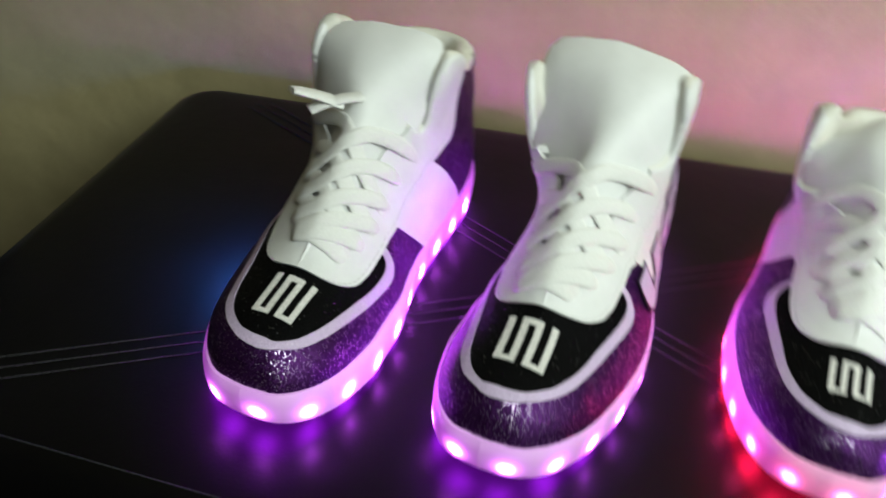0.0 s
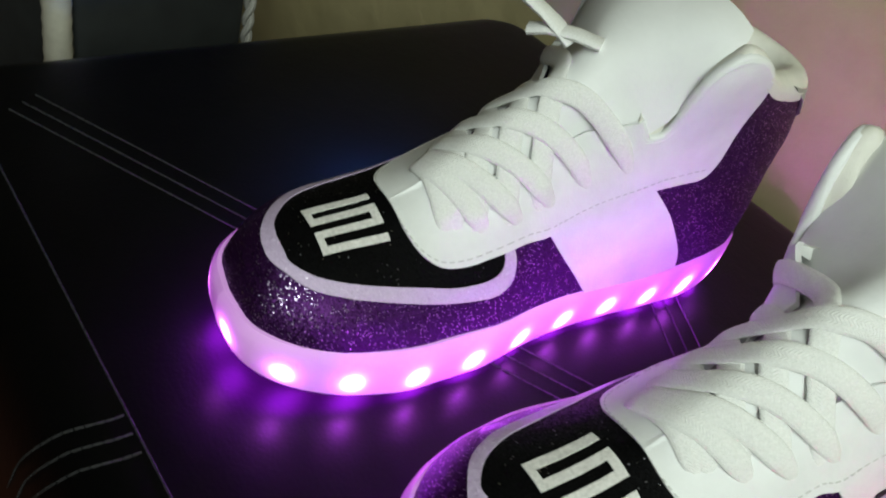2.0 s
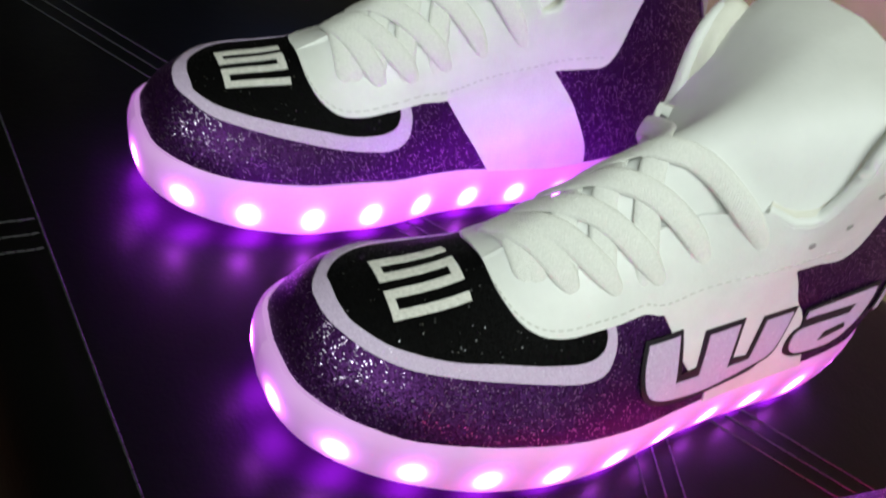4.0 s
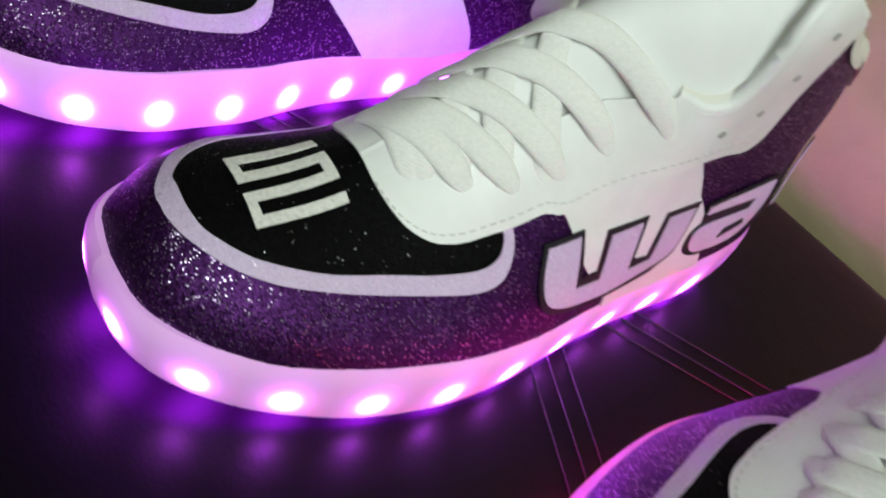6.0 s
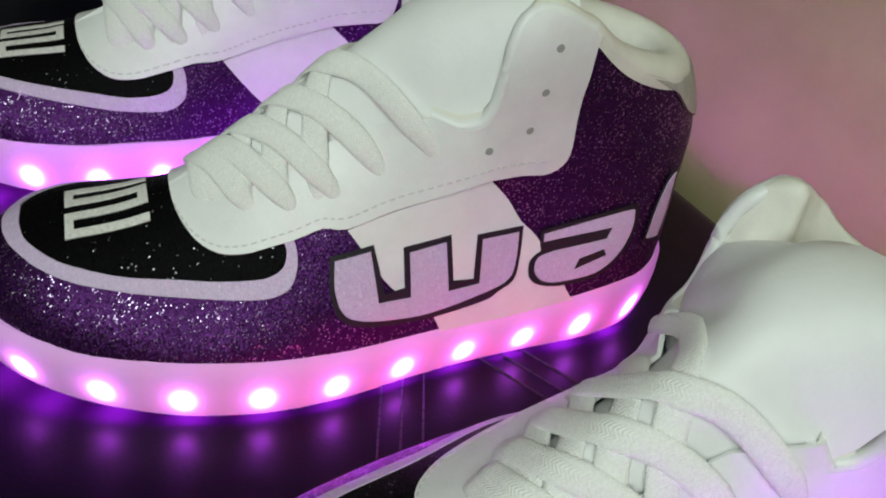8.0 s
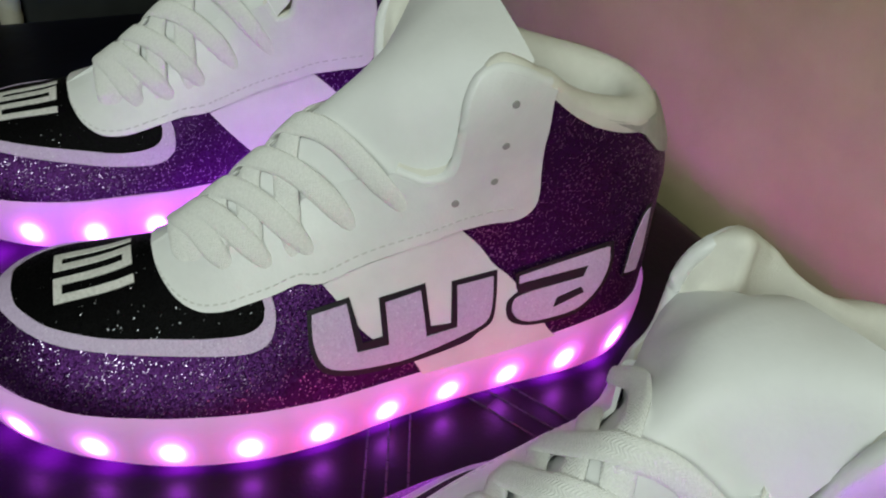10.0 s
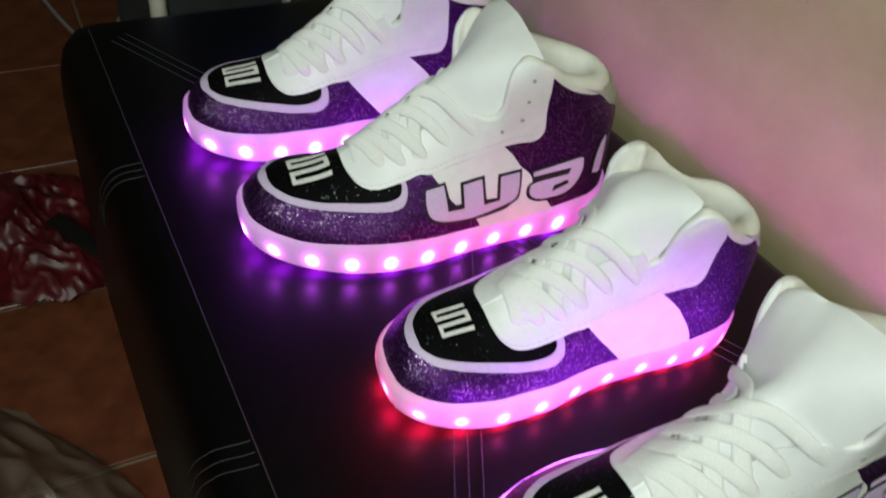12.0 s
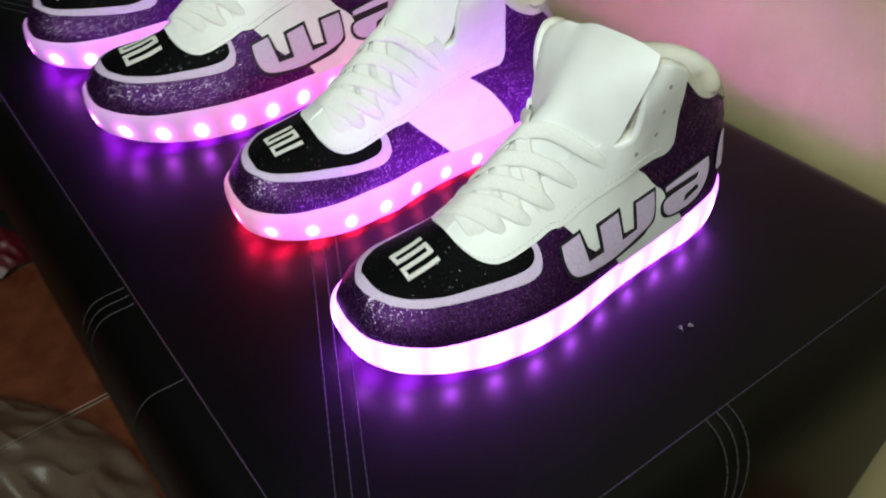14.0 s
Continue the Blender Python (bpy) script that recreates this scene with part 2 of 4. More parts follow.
def curve1(pairs):
    """A smooth curve through (x, y) pairs (monotone cubic)."""
    xs, ys = [p[0] for p in pairs], [p[1] for p in pairs]
    d = [(ys[i + 1] - ys[i]) / (xs[i + 1] - xs[i]) for i in range(len(xs) - 1)]
    m = [d[0]] + [0.0 if d[i] * d[i + 1] <= 0 else 2 * d[i] * d[i + 1] / (d[i] + d[i + 1]) for i in range(len(d) - 1)] + [d[-1]]

    def f(x):
        x = min(max(x, xs[0]), xs[-1])
        i = 0
        while i < len(xs) - 2 and x > xs[i + 1]:
            i += 1
        h = xs[i + 1] - xs[i]
        t = (x - xs[i]) / h
        return (2 * t**3 - 3 * t**2 + 1) * ys[i] + (t**3 - 2 * t**2 + t) * h * m[i] + (3 * t**2 - 2 * t**3) * ys[i + 1] + (t**3 - t**2) * h * m[i + 1]

    return f


def spline(points, steps=6, closed=True):
    """Catmull-Rom through 2D points; a point given as (x, y, 0) stays a sharp corner."""
    n = len(points)
    out = []
    for i in range(n if closed else n - 1):
        p1, p2 = points[i], points[(i + 1) % n]
        p0 = points[(i - 1) % n] if closed or i > 0 else p1
        p3 = points[(i + 2) % n] if closed or i + 2 < n else p2
        if len(p1) > 2:
            p0 = p1
        if len(p2) > 2:
            p3 = p2
        for k in range(steps):
            t = k / steps
            out.append(tuple(0.5 * (2 * p1[a] + (p2[a] - p0[a]) * t + (2 * p0[a] - 5 * p1[a] + 4 * p2[a] - p3[a]) * t * t + (3 * p1[a] - p0[a] - 3 * p2[a] + p3[a]) * t**3) for a in (0, 1)))
    if not closed:
        out.append(points[-1][:2])
    return out


# ---------------------------------------------------------------- the sneaker's form
# Left shoe: toe at y = 0, heel towards +y, outer side at +x, standing on z = 0.
START, END = 0.0060, 0.2915
LENGTH = END - START


def along(pairs):
    # the last third, behind the arch, is drawn in to the heel
    back = (END - START - 0.1922) / 0.108
    return curve1([(START + (y * 0.961 if y < 0.2 else 0.1922 + (y - 0.2) * back), v) for y, v in pairs])


OUT = along([(0.0, 0.0), (0.0015, 0.013), (0.005, 0.0215), (0.012, 0.0295), (0.024, 0.0375), (0.048, 0.0470), (0.076, 0.0530), (0.104, 0.0550), (0.133, 0.0525), (0.160, 0.0475), (0.190, 0.0430), (0.220, 0.0405), (0.250, 0.0390), (0.272, 0.0360), (0.290, 0.0295), (0.300, 0.0205), (0.3055, 0.0110), (0.308, 0.0)])
INN = along([(0.0, 0.0), (0.0015, 0.013), (0.005, 0.0210), (0.012, 0.0285), (0.024, 0.0360), (0.048, 0.0445), (0.076, 0.0490), (0.104, 0.0490), (0.133, 0.0440), (0.160, 0.0400), (0.190, 0.0385), (0.220, 0.0385), (0.250, 0.0380), (0.272, 0.0355), (0.290, 0.0295), (0.300, 0.0205), (0.3055, 0.0110), (0.308, 0.0)])
MID = along([(0.0, -0.007), (0.05, -0.004), (0.10, -0.001), (0.14, 0.0), (0.308, 0.0)])
RIDGE = curve1([(0.006, 0.046), (0.014, 0.0525), (0.024, 0.0556), (0.04, 0.0582), (0.06, 0.0615), (0.08, 0.0690), (0.10, 0.0835), (0.12, 0.1010), (0.14, 0.1200), (0.155, 0.1350), (0.17, 0.1495), (0.185, 0.1630), (0.20, 0.1700), (0.24, 0.1660), (0.275, 0.1560), (0.2915, 0.150)])
SOLE_TOP = along([(0.0, 0.0350), (0.012, 0.0330), (0.03, 0.0314), (0.06, 0.0304), (0.10, 0.0302), (0.14, 0.0288), (0.17, 0.0278), (0.205, 0.0276), (0.235, 0.0300), (0.265, 0.0340), (0.308, 0.0375)])
SOLE_LOW = along([(0.0, 0.013), (0.015, 0.008), (0.04, 0.003), (0.08, 0.0), (0.25, 0.0), (0.29, 0.0015), (0.308, 0.004)])


INWARD = 0.0035
SIDE = [1]


def upper_point(y, q, tilt=1.0):
    """A point of the upper: y along the shoe, q from -1 (inner edge of the sole) over 0 (the ridge) to 1 (outer edge)."""
    y = min(max(y, START), END)
    t = max(1 - q * q, 0.0)
    toe = math.sqrt(max(1 - t**2.1, 0.0))
    u = math.sqrt(max(1 - t**1.6, 0.0)) if q > 0 else math.sqrt(max(1 - t**1.2, 0.0))
    vamp = u * (0.24 + 0.76 * u) if q > 0 else u * (0.30 + 0.70 * u)
    ankle = (1 - (0.11 if q > 0 else 0.22) * smoothstep(0.05, 0.45, t)) * math.sqrt(max(1 - t**20, 0.0))
    a, b = smoothstep(0.03, 0.10, y), smoothstep(0.14, 0.185, y)
    f = toe * (1 - a) + vamp * a
    f = f * (1 - b) + ankle * b
    w = (OUT(y) if q > 0 else INN(y)) - 0.0018 * smoothstep(START, START + 0.01, y) * (1 - smoothstep(END - 0.01, END, y))
    low = SOLE_TOP(y) - 0.003
    z = low + (RIDGE(y) - low) * t
    x = MID(y) + math.copysign(w * f, q) - tilt * INWARD * smoothstep(0.05, 0.12, y) * smoothstep(0.0, 0.5, t)
    x += math.copysign(0.004 if q > 0 else 0.010, q) * smoothstep(0.100, 0.158, z) * smoothstep(0.12, 0.17, y) * (1 - smoothstep(0.205, 0.265, y))
    lean = 0.024 * smoothstep(0.085, 0.15, z) * smoothstep(0.20, 0.285, y)
    tip = (0.003 + 0.006 * t) * (1 - smoothstep(START, 0.05, y))
    heel_in = -0.004 * smoothstep(0.26, END, y)
    return Vector((x, y - lean + tip + heel_in, z))


def upper_normal(y, q):
    e = 0.002
    a = upper_point(y + e, q) - upper_point(y - e, q)
    b = upper_point(y, q + e) - upper_point(y, q - e)
    n = b.cross(a)
    if n.length < 1e-12:
        return Vector((0, -1 if y < 0.1 else 1, 0.2)).normalized()
    n.normalize()
    return n


def q_at_z(y, z, side):
    low = SOLE_TOP(y) - 0.003
    t = (z - low) / (RIDGE(y) - low)
    return side * math.sqrt(min(max(1 - t, 0.0), 1.0))


def q_at_x(y, x, side):
    a, b = 0.0, 1.0
    for _ in range(30):
        c = (a + b) / 2
        if abs(upper_point(y, side * c, 0.0).x - MID(y)) < abs(x):
            a = c
        else:
            b = c
    return side * (a + b) / 2


def arc(y):
    """The shoe's length laid out so that toe and heel are not squeezed."""
    return math.acos(min(max(1 - 2 * (y - START) / LENGTH, -1), 1)) / math.pi


def from_arc(s):
    return START + LENGTH * (1 - math.cos(math.pi * s)) / 2


def panel_mesh(outline, lift, thick, step=0.028, holes=(), mirror=1):
    """A sheet cut along an outline in (y, q), laid on the upper at a height, with a rim."""
    flat = [(arc(y), q * 0.55) for y, q in outline]
    loops = [flat] + [[(arc(y), q * 0.55) for y, q in h] for h in holes]
    verts, edges = [], []
    for loop in loops:
        base = len(verts)
        verts += [Vector(p) for p in loop]
        edges += [(base + i, base + (i + 1) % len(loop)) for i in range(len(loop))]
    rim_count = len(verts)
    xs, ys = [p[0] for p in flat], [p[1] for p in flat]

    def inside(p, loop):
        hit = False
        for (x0, y0), (x1, y1) in zip(loop, loop[1:] + loop[:1]):
            if (y0 > p[1]) != (y1 > p[1]) and p[0] < (x1 - x0) * (p[1] - y0) / (y1 - y0) + x0:
                hit = not hit
        return hit

    gx = min(xs) + step / 2
    while gx < max(xs):
        gy = min(ys) + step / 2
        while gy < max(ys):
            p = (gx, gy)
            if inside(p, flat) and not any(inside(p, h) for h in loops[1:]):
                if min((p[0] - v.x) ** 2 + (p[1] - v.y) ** 2 for v in verts[:rim_count]) > (step * 0.35) ** 2:
                    verts.append(Vector(p))
            gy += step
        gx += step
    out, _, tris, *_ = geometry.delaunay_2d_cdt(verts, edges, [], 0, 1e-7)
    bm = bmesh.new()
    top, low = [], []
    for v in out:
        y, q = from_arc(v.x), v.y / 0.55
        p, n = upper_point(y, q), upper_normal(y, q)
        a, b = p + n * (lift + thick), p + n * lift
        top.append(bm.verts.new((a.x * mirror, a.y, a.z)))
        low.append(bm.verts.new((b.x * mirror, b.y, b.z)))
    used = {}
    for t in tris:
        c = ((out[t[0]] + out[t[1]] + out[t[2]]) / 3)
        if not inside((c.x, c.y), flat) or any(inside((c.x, c.y), h) for h in loops[1:]):
            continue
        t = tuple(t) if mirror > 0 else tuple(t)[::-1]
        bm.faces.new([top[i] for i in t])
        for i, j in ((t[0], t[1]), (t[1], t[2]), (t[2], t[0])):
            used[(i, j)] = used.get((i, j), 0) + 1
    for (i, j) in list(used):
        if (j, i) not in used:
            bm.faces.new((top[j], top[i], low[i], low[j]))
    bmesh.ops.delete(bm, geom=[v for v in bm.verts if not v.link_faces], context="VERTS")
    bmesh.ops.recalc_face_normals(bm, faces=bm.faces)
    return bm


def both(outer, inner):
    """A closed outline over the ridge from its outer and its inner half, each given from front to back."""
    return outer + [(y, -q) for y, q in reversed(inner)]


THROAT = [(0.098, 0.0), (0.100, 0.24), (0.106, 0.34), (0.122, 0.40), (0.143, 0.45), (0.160, 0.49)]
COLLAR = [(0.1680, 0.1110), (0.1752, 0.1140), (0.1782, 0.1205), (0.1790, 0.1310), (0.1792, 0.1425), (0.1824, 0.1512), (0.1893, 0.1547), (0.1970, 0.1530), (0.2030, 0.1500), (0.2091, 0.1478), (0.2190, 0.1415), (0.2300, 0.1360), (0.2413, 0.1317), (0.2580, 0.1270), (0.2740, 0.1240), (0.2910, 0.1220)]
INNER_COLLAR = [(0.1650, 0.1050), (0.1712, 0.1080), (0.1738, 0.1150), (0.1735, 0.1270), (0.1742, 0.1370), (0.1775, 0.1440), (0.1830, 0.1490), (0.1905, 0.1478), (0.1962, 0.1445), (0.2020, 0.1400), (0.2120, 0.1350), (0.2250, 0.1310), (0.2413, 0.1280), (0.2580, 0.1250), (0.2740, 0.1235), (0.2910, 0.1220)]


COLLAR = spline(COLLAR, 3, False)
INNER_COLLAR = spline(INNER_COLLAR, 3, False)
TAB = 28  # points from the throat to the back corner of the tab


def opening(collar):
    return THROAT + [(y, q_at_z(y, z, 1)) for y, z in collar]


def side_outline(points, side, steps=6):
    """An outline on the shoe's side given as (y, z)."""
    return [(y, q_at_z(y, z, side)) for y, z in spline(points, steps)]


SOLE_STEPS = 220


def sole_ring(inset, height):
    """Points round the sole. height: 0 at the bottom, 1 at the top."""
    pts = []
    for i in range(SOLE_STEPS):
        a = 2 * math.pi * i / SOLE_STEPS
        y = START + LENGTH * (1 - math.cos(a)) / 2
        side = 1 if a < math.pi else -1
        w = (OUT(y) if side > 0 else INN(y)) * 1.0
        y2 = y + inset * math.cos(a)
        w = max(w - inset * abs(math.sin(a)) ** 0.5, 0)
        z = SOLE_LOW(y) + (SOLE_TOP(y) - SOLE_LOW(y)) * height
        pts.append(Vector((MID(y) + side * w, y2, z)))
    return pts


DIODE = 0.0278


def sole_mesh(mirror):
    bm = bmesh.new()
    uv = bm.loops.layers.uv.new("UVMap")
    profile = [(0.012, 0.0, -0.35), (0.0070, 0.0, 0.0), (0.0016, 0.10, 0.10), (0.0006, 0.28, 0.28), (0.0, 0.5, 0.5), (0.0, 0.72, 0.72), (0.0006, 0.9, 0.9), (0.0022, 1.0, 1.0), (0.010, 1.0, 1.3)]
    base = sole_ring(0, 0.5)
    length, along = 0.0, [0.0]
    for a, b in zip(base, base[1:] + base[:1]):
        length += (b - a).length
        along.append(length)
    count = round(length / DIODE)
    seen = min(range(SOLE_STEPS // 2), key=lambda i: abs(base[i].y - 0.0765))
    if mirror < 0:
        seen = SOLE_STEPS - seen
    phase = 0.5 - along[seen] / length * count
    rings = [[bm.verts.new((p.x * mirror, p.y, p.z)) for p in sole_ring(i, h)] for i, h, _ in profile]
    for k in range(len(rings) - 1):
        for i in range(SOLE_STEPS):
            j = (i + 1) % SOLE_STEPS
            quad = [(rings[k][i], along[i], profile[k][2]), (rings[k][j], along[i + 1], profile[k][2]), (rings[k + 1][j], along[i + 1], profile[k + 1][2]), (rings[k + 1][i], along[i], profile[k + 1][2])]
            face = bm.faces.new([c[0] for c in quad])
            for loop, c in zip(face.loops, quad):
                loop[uv].uv = (c[1] / length * count + phase, c[2])
    bm.faces.new(rings[0])
    bmesh.ops.recalc_face_normals(bm, faces=bm.faces)
    return bm


def insole_mesh(mirror):
    bm = bmesh.new()
    loops = [[bm.verts.new((p.x * mirror, p.y, p.z + h)) for p in sole_ring(i, 1.0)] for i, h in ((0.0048, 0.0002), (0.008, 0.0020), (0.014, 0.003))]
    for a, b in zip(loops, loops[1:]):
        for i in range(SOLE_STEPS):
            bm.faces.new((a[i], a[(i + 1) % SOLE_STEPS], b[(i + 1) % SOLE_STEPS], b[i]))
    bm.faces.new(loops[-1])
    bmesh.ops.recalc_face_normals(bm, faces=bm.faces)
    return bm


def lace_path(a, b, lift, bow):
    """From the eyelet a = (y, q) over the tongue to the eyelet b; both ends dip into their holes."""
    path, ups = [], []
    for i in range(25):
        t = i / 24
        s = 1 - (1 - t) ** 2.3
        y, q = a[0] + (b[0] - a[0]) * s, a[1] + (b[1] - a[1]) * t
        p, n = upper_point(y, q), upper_normal(y, q)
        end = smoothstep(0.0, 0.10, min(t, 1 - t))
        path.append(p + n * (lift * end + bow * math.sin(math.pi * t) + 0.0004))
        ups.append(n)
    return path, ups


def sneaker(name, label, mirror, glow, sole_label, letters, loose, sign, tongue):
    SIDE[0] = mirror
    shoe = thing(name, label, "sneaker", "light-up sneakers on the ottoman")
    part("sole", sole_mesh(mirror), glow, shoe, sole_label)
    part("insole", insole_mesh(mirror), LINING, shoe, "pale grey insole")
    # base of the upper, purple glitter, open at throat and collar
    edge, edge_m = opening(COLLAR), opening(INNER_COLLAR)
    half = [(START + LENGTH * k / 40, 1.0) for k in range(41)]
    # the white eyestay overhangs the cloth at throat and tab
    tuck = lambda line: [(line[0][0] - 0.008, 0.0)] + [(y - 0.002, q + 0.08) for y, q in line[1:6]] + [(y + 0.003 * (k < 19), q_at_z(y + 0.003 * (k < 19), h - 0.004 * (k < TAB), 1)) for k, (y, h) in enumerate(COLLAR if line is edge else INNER_COLLAR)]
    bare, bare_m = tuck(edge), tuck(edge_m)
    outline = half + bare[::-1] + [(y, -q) for y, q in bare_m[1:]] + [(y, -q) for y, q in reversed(half)]
    part("upper", panel_mesh(outline, -0.0012, 0.0012, 0.02, mirror=mirror), PURPLE, shoe, "purple glitter cloth upper")
    # padded collar and its lining, one loop from throat round the heel to throat
    loop = [(y, q) for y, q in edge[5:-1]]
    loop = [(y, q, 1) for y, q in loop] + [(edge[-1][0], edge[-1][1], 0)] + [(y, -q, -1) for y, q in reversed(edge_m[5:-1])]
    rim, inward = [], []
    for y, q, side in loop:
        p, n = upper_point(y, q), upper_normal(y, q)
        if side == 0:
            a, b = upper_point(y, q), upper_point(y, -q)
            p, n = (a + b) / 2, Vector((0, 1, 0))
        rim.append(p)
        inward.append(-Vector((n.x, n.y, 0)).normalized())
    flip = lambda vs: [Vector((v.x * mirror, v.y, v.z)) for v in vs]
    for ends2 in (slice(0, TAB), slice(-TAB, None)):
        path = [p + i * 0.0008 - Vector((0, 0, 0.0004)) for p, i in list(zip(rim, inward))[ends2]]
        part("tab_edge", tube(bmesh.new(), flip(path), 0.0050, 0.0050, 10), WHITE, shoe, "folded white leather edge")
    bm = bmesh.new()
    rows_in = []
    body = [min(1.0, 0.55 + 0.45 * smoothstep(TAB - 2, TAB + 14, min(k, len(rim) - 1 - k))) for k in range(len(rim))]
    fine = [(p.lerp(p2, t / 2), i.lerp(i2, t / 2), w + (w2 - w) * t / 2) for p, p2, i, i2, w, w2 in zip(rim, rim[1:], inward, inward[1:], body, body[1:]) for t in range(2)] + [(rim[-1], inward[-1], body[-1])]
    for _ in range(4):
        fine = fine[:1] + [b if b[2] < 0.62 else tuple((u + v * 2 + w) / 4 for u, v, w in zip(a, b, c)) for a, b, c in zip(fine, fine[1:], fine[2:])] + fine[-1:]
    for off, rise in ((-0.0016, -0.0045), (-0.0018, -0.0005), (-0.0006, 0.0025), (0.0014, 0.0046), (0.0045, 0.0060), (0.0085, 0.0058), (0.0120, 0.0036), (0.0145, -0.002), (0.0165, -0.018), (0.0195, -0.045), (0.0225, -0.078)):
        rows_in.append([bm.verts.new(v) for v in flip([p + i.normalized() * off * w + Vector((0, 0, rise * (w if rise > -0.004 else 1))) for p, i, w in fine])])
    for a, b in zip(rows_in, rows_in[1:]):
        for k in range(len(a) - 1):
            bm.faces.new((a[k], a[k + 1], b[k + 1], b[k]))
    bmesh.ops.recalc_face_normals(bm, faces=bm.faces)
    part("lining", bm, LINING, shoe, "pale grey padded lining")
    for side, line in ((1, edge), (-1, edge_m)):
        strip = [(y, q - 0.005) for y, q in line[2:13]] + [(y, min(q + 0.28, 0.97)) for y, q in reversed(line[2:13])]
        part("inner_lining", panel_mesh([(y, q * side) for y, q in strip], -0.0045, 0.0012, 0.03, mirror=mirror), TONGUE, shoe, "white inner lining")
    # toe cap and its lilac band
    inner = [(0.0209, 0.0), (0.0215, 0.10), (0.0246, 0.24), (0.0350, 0.37), (0.0469, 0.455), (0.059, 0.535), (0.074, 0.615), (0.090, 0.70), (0.1026, 0.742), (0.1098, 0.742), (0.1126, 0.71), (0.1115, 0.64), (0.100, 0.42), (0.088, 0.20), (0.086, 0.0)]
    inner_m = [(0.0212, 0.12), (0.0222, 0.24), (0.0300, 0.365), (0.0419, 0.455), (0.0617, 0.60), (0.0853, 0.755), (0.0976, 0.80), (0.1072, 0.80), (0.1105, 0.76), (0.109, 0.68), (0.100, 0.46), (0.088, 0.20)]
    outer = [(0.0138, 0.0), (0.0145, 0.13), (0.0180, 0.28), (0.0265, 0.41), (0.039, 0.50), (0.054, 0.578), (0.0715, 0.668), (0.090, 0.752), (0.1038, 0.792), (0.1125, 0.788), (0.1158, 0.745), (0.1162, 0.69), (0.1140, 0.62), (0.105, 0.43), (0.093, 0.20), (0.091, 0.0)]
    outer_m = [(0.0140, 0.13), (0.0170, 0.27), (0.0265, 0.45), (0.0425, 0.555), (0.062, 0.685), (0.085, 0.812), (0.104, 0.862), (0.1138, 0.842), (0.1158, 0.78), (0.1140, 0.70), (0.105, 0.47), (0.093, 0.20)]
    cap = part("toe_cap", panel_mesh(spline(both(inner, inner_m), 4), 0.0, 0.0006, 0.024, mirror=mirror), BLACKG, shoe, "black glitter toe cap")
    small = spline(both([(y, q * 0.985) for y, q in inner], [(y, q * 0.985) for y, q in inner_m]), 4)
    part("band", panel_mesh(spline(both(outer, outer_m), 4), 0.0, 0.0010, 0.02, [small], mirror=mirror), LILAC, shoe, "lilac glitter band")
    # white eyestay with collar tab on each side, joined over the vamp
    z = lambda y, h: (y, q_at_z(y, h, 1))
    tip = 0.0778 if mirror > 0 else 0.0716  # where the white front edge crosses the ridge
    lat = [(tip, 0.0), (tip + 0.0004, 0.21), (tip + 0.0024, 0.36), (tip * 0.7 + 0.0297, 0.49), (tip * 0.4 + 0.0594, 0.585), (0.0985, 0.632), (0.108, 0.648), (0.1165, 0.66), (0.1255, 0.665), z(0.1336, 0.0713), z(0.151, 0.0785), z(0.1695, 0.0864), z(0.1831, 0.0912), z(0.1915, 0.0916), z(0.2042, 0.0909), z(0.2112, 0.0942), z(0.2132, 0.1012), z(0.2116, 0.1131), z(0.2104, 0.1239), z(0.2104, 0.1316), z(0.2093, 0.1420), z(0.2098, 0.1470)]
    med = [(tip, 0.0), (tip + 0.0004, 0.20), (tip + 0.0013, 0.34), (tip * 0.8 + 0.0193, 0.51), (tip * 0.5 + 0.0482, 0.64), (0.0945, 0.70), (0.1063, 0.712), (0.1199, 0.725), z(0.1323, 0.0634), z(0.157, 0.0725), z(0.1817, 0.0808), z(0.194, 0.0820), z(0.2065, 0.0832), z(0.2122, 0.0895), z(0.2130, 0.1030), z(0.2108, 0.1180), z(0.2080, 0.1300), z(0.2030, 0.1392)]
    back = [z(y, h - 0.0008) for y, h in reversed(COLLAR[:TAB])] + [(0.160, 0.495), (0.143, 0.455), (0.122, 0.405), (0.106, 0.345), (0.100, 0.24), (0.0985, 0.0)]
    back_m = [z(y, h - 0.0008) for y, h in reversed(INNER_COLLAR[:TAB])] + back[TAB:]
    stars = {1: [(0.1336, 0.0708, 0), (0.151, 0.0778), (0.1695, 0.0857), (0.1831, 0.0906, 0), (0.1918, 0.0815), (0.1992, 0.0715), (0.2070, 0.0640), (0.2180, 0.0500), (0.2280, 0.0345), (0.2325, 0.0290, 0), (0.200, 0.0256), (0.1720, 0.0262, 0), (0.1655, 0.0375), (0.1509, 0.0492), (0.1435, 0.0575), (0.1385, 0.0646)],
             -1: [(0.1325, 0.0628, 0), (0.155, 0.0715), (0.1817, 0.0802, 0), (0.1950, 0.0677), (0.2085, 0.0524), (0.2180, 0.0400), (0.2232, 0.0292, 0), (0.195, 0.0256), (0.1640, 0.0265, 0), (0.1525, 0.0400), (0.1425, 0.0510)]}
    stays = {}
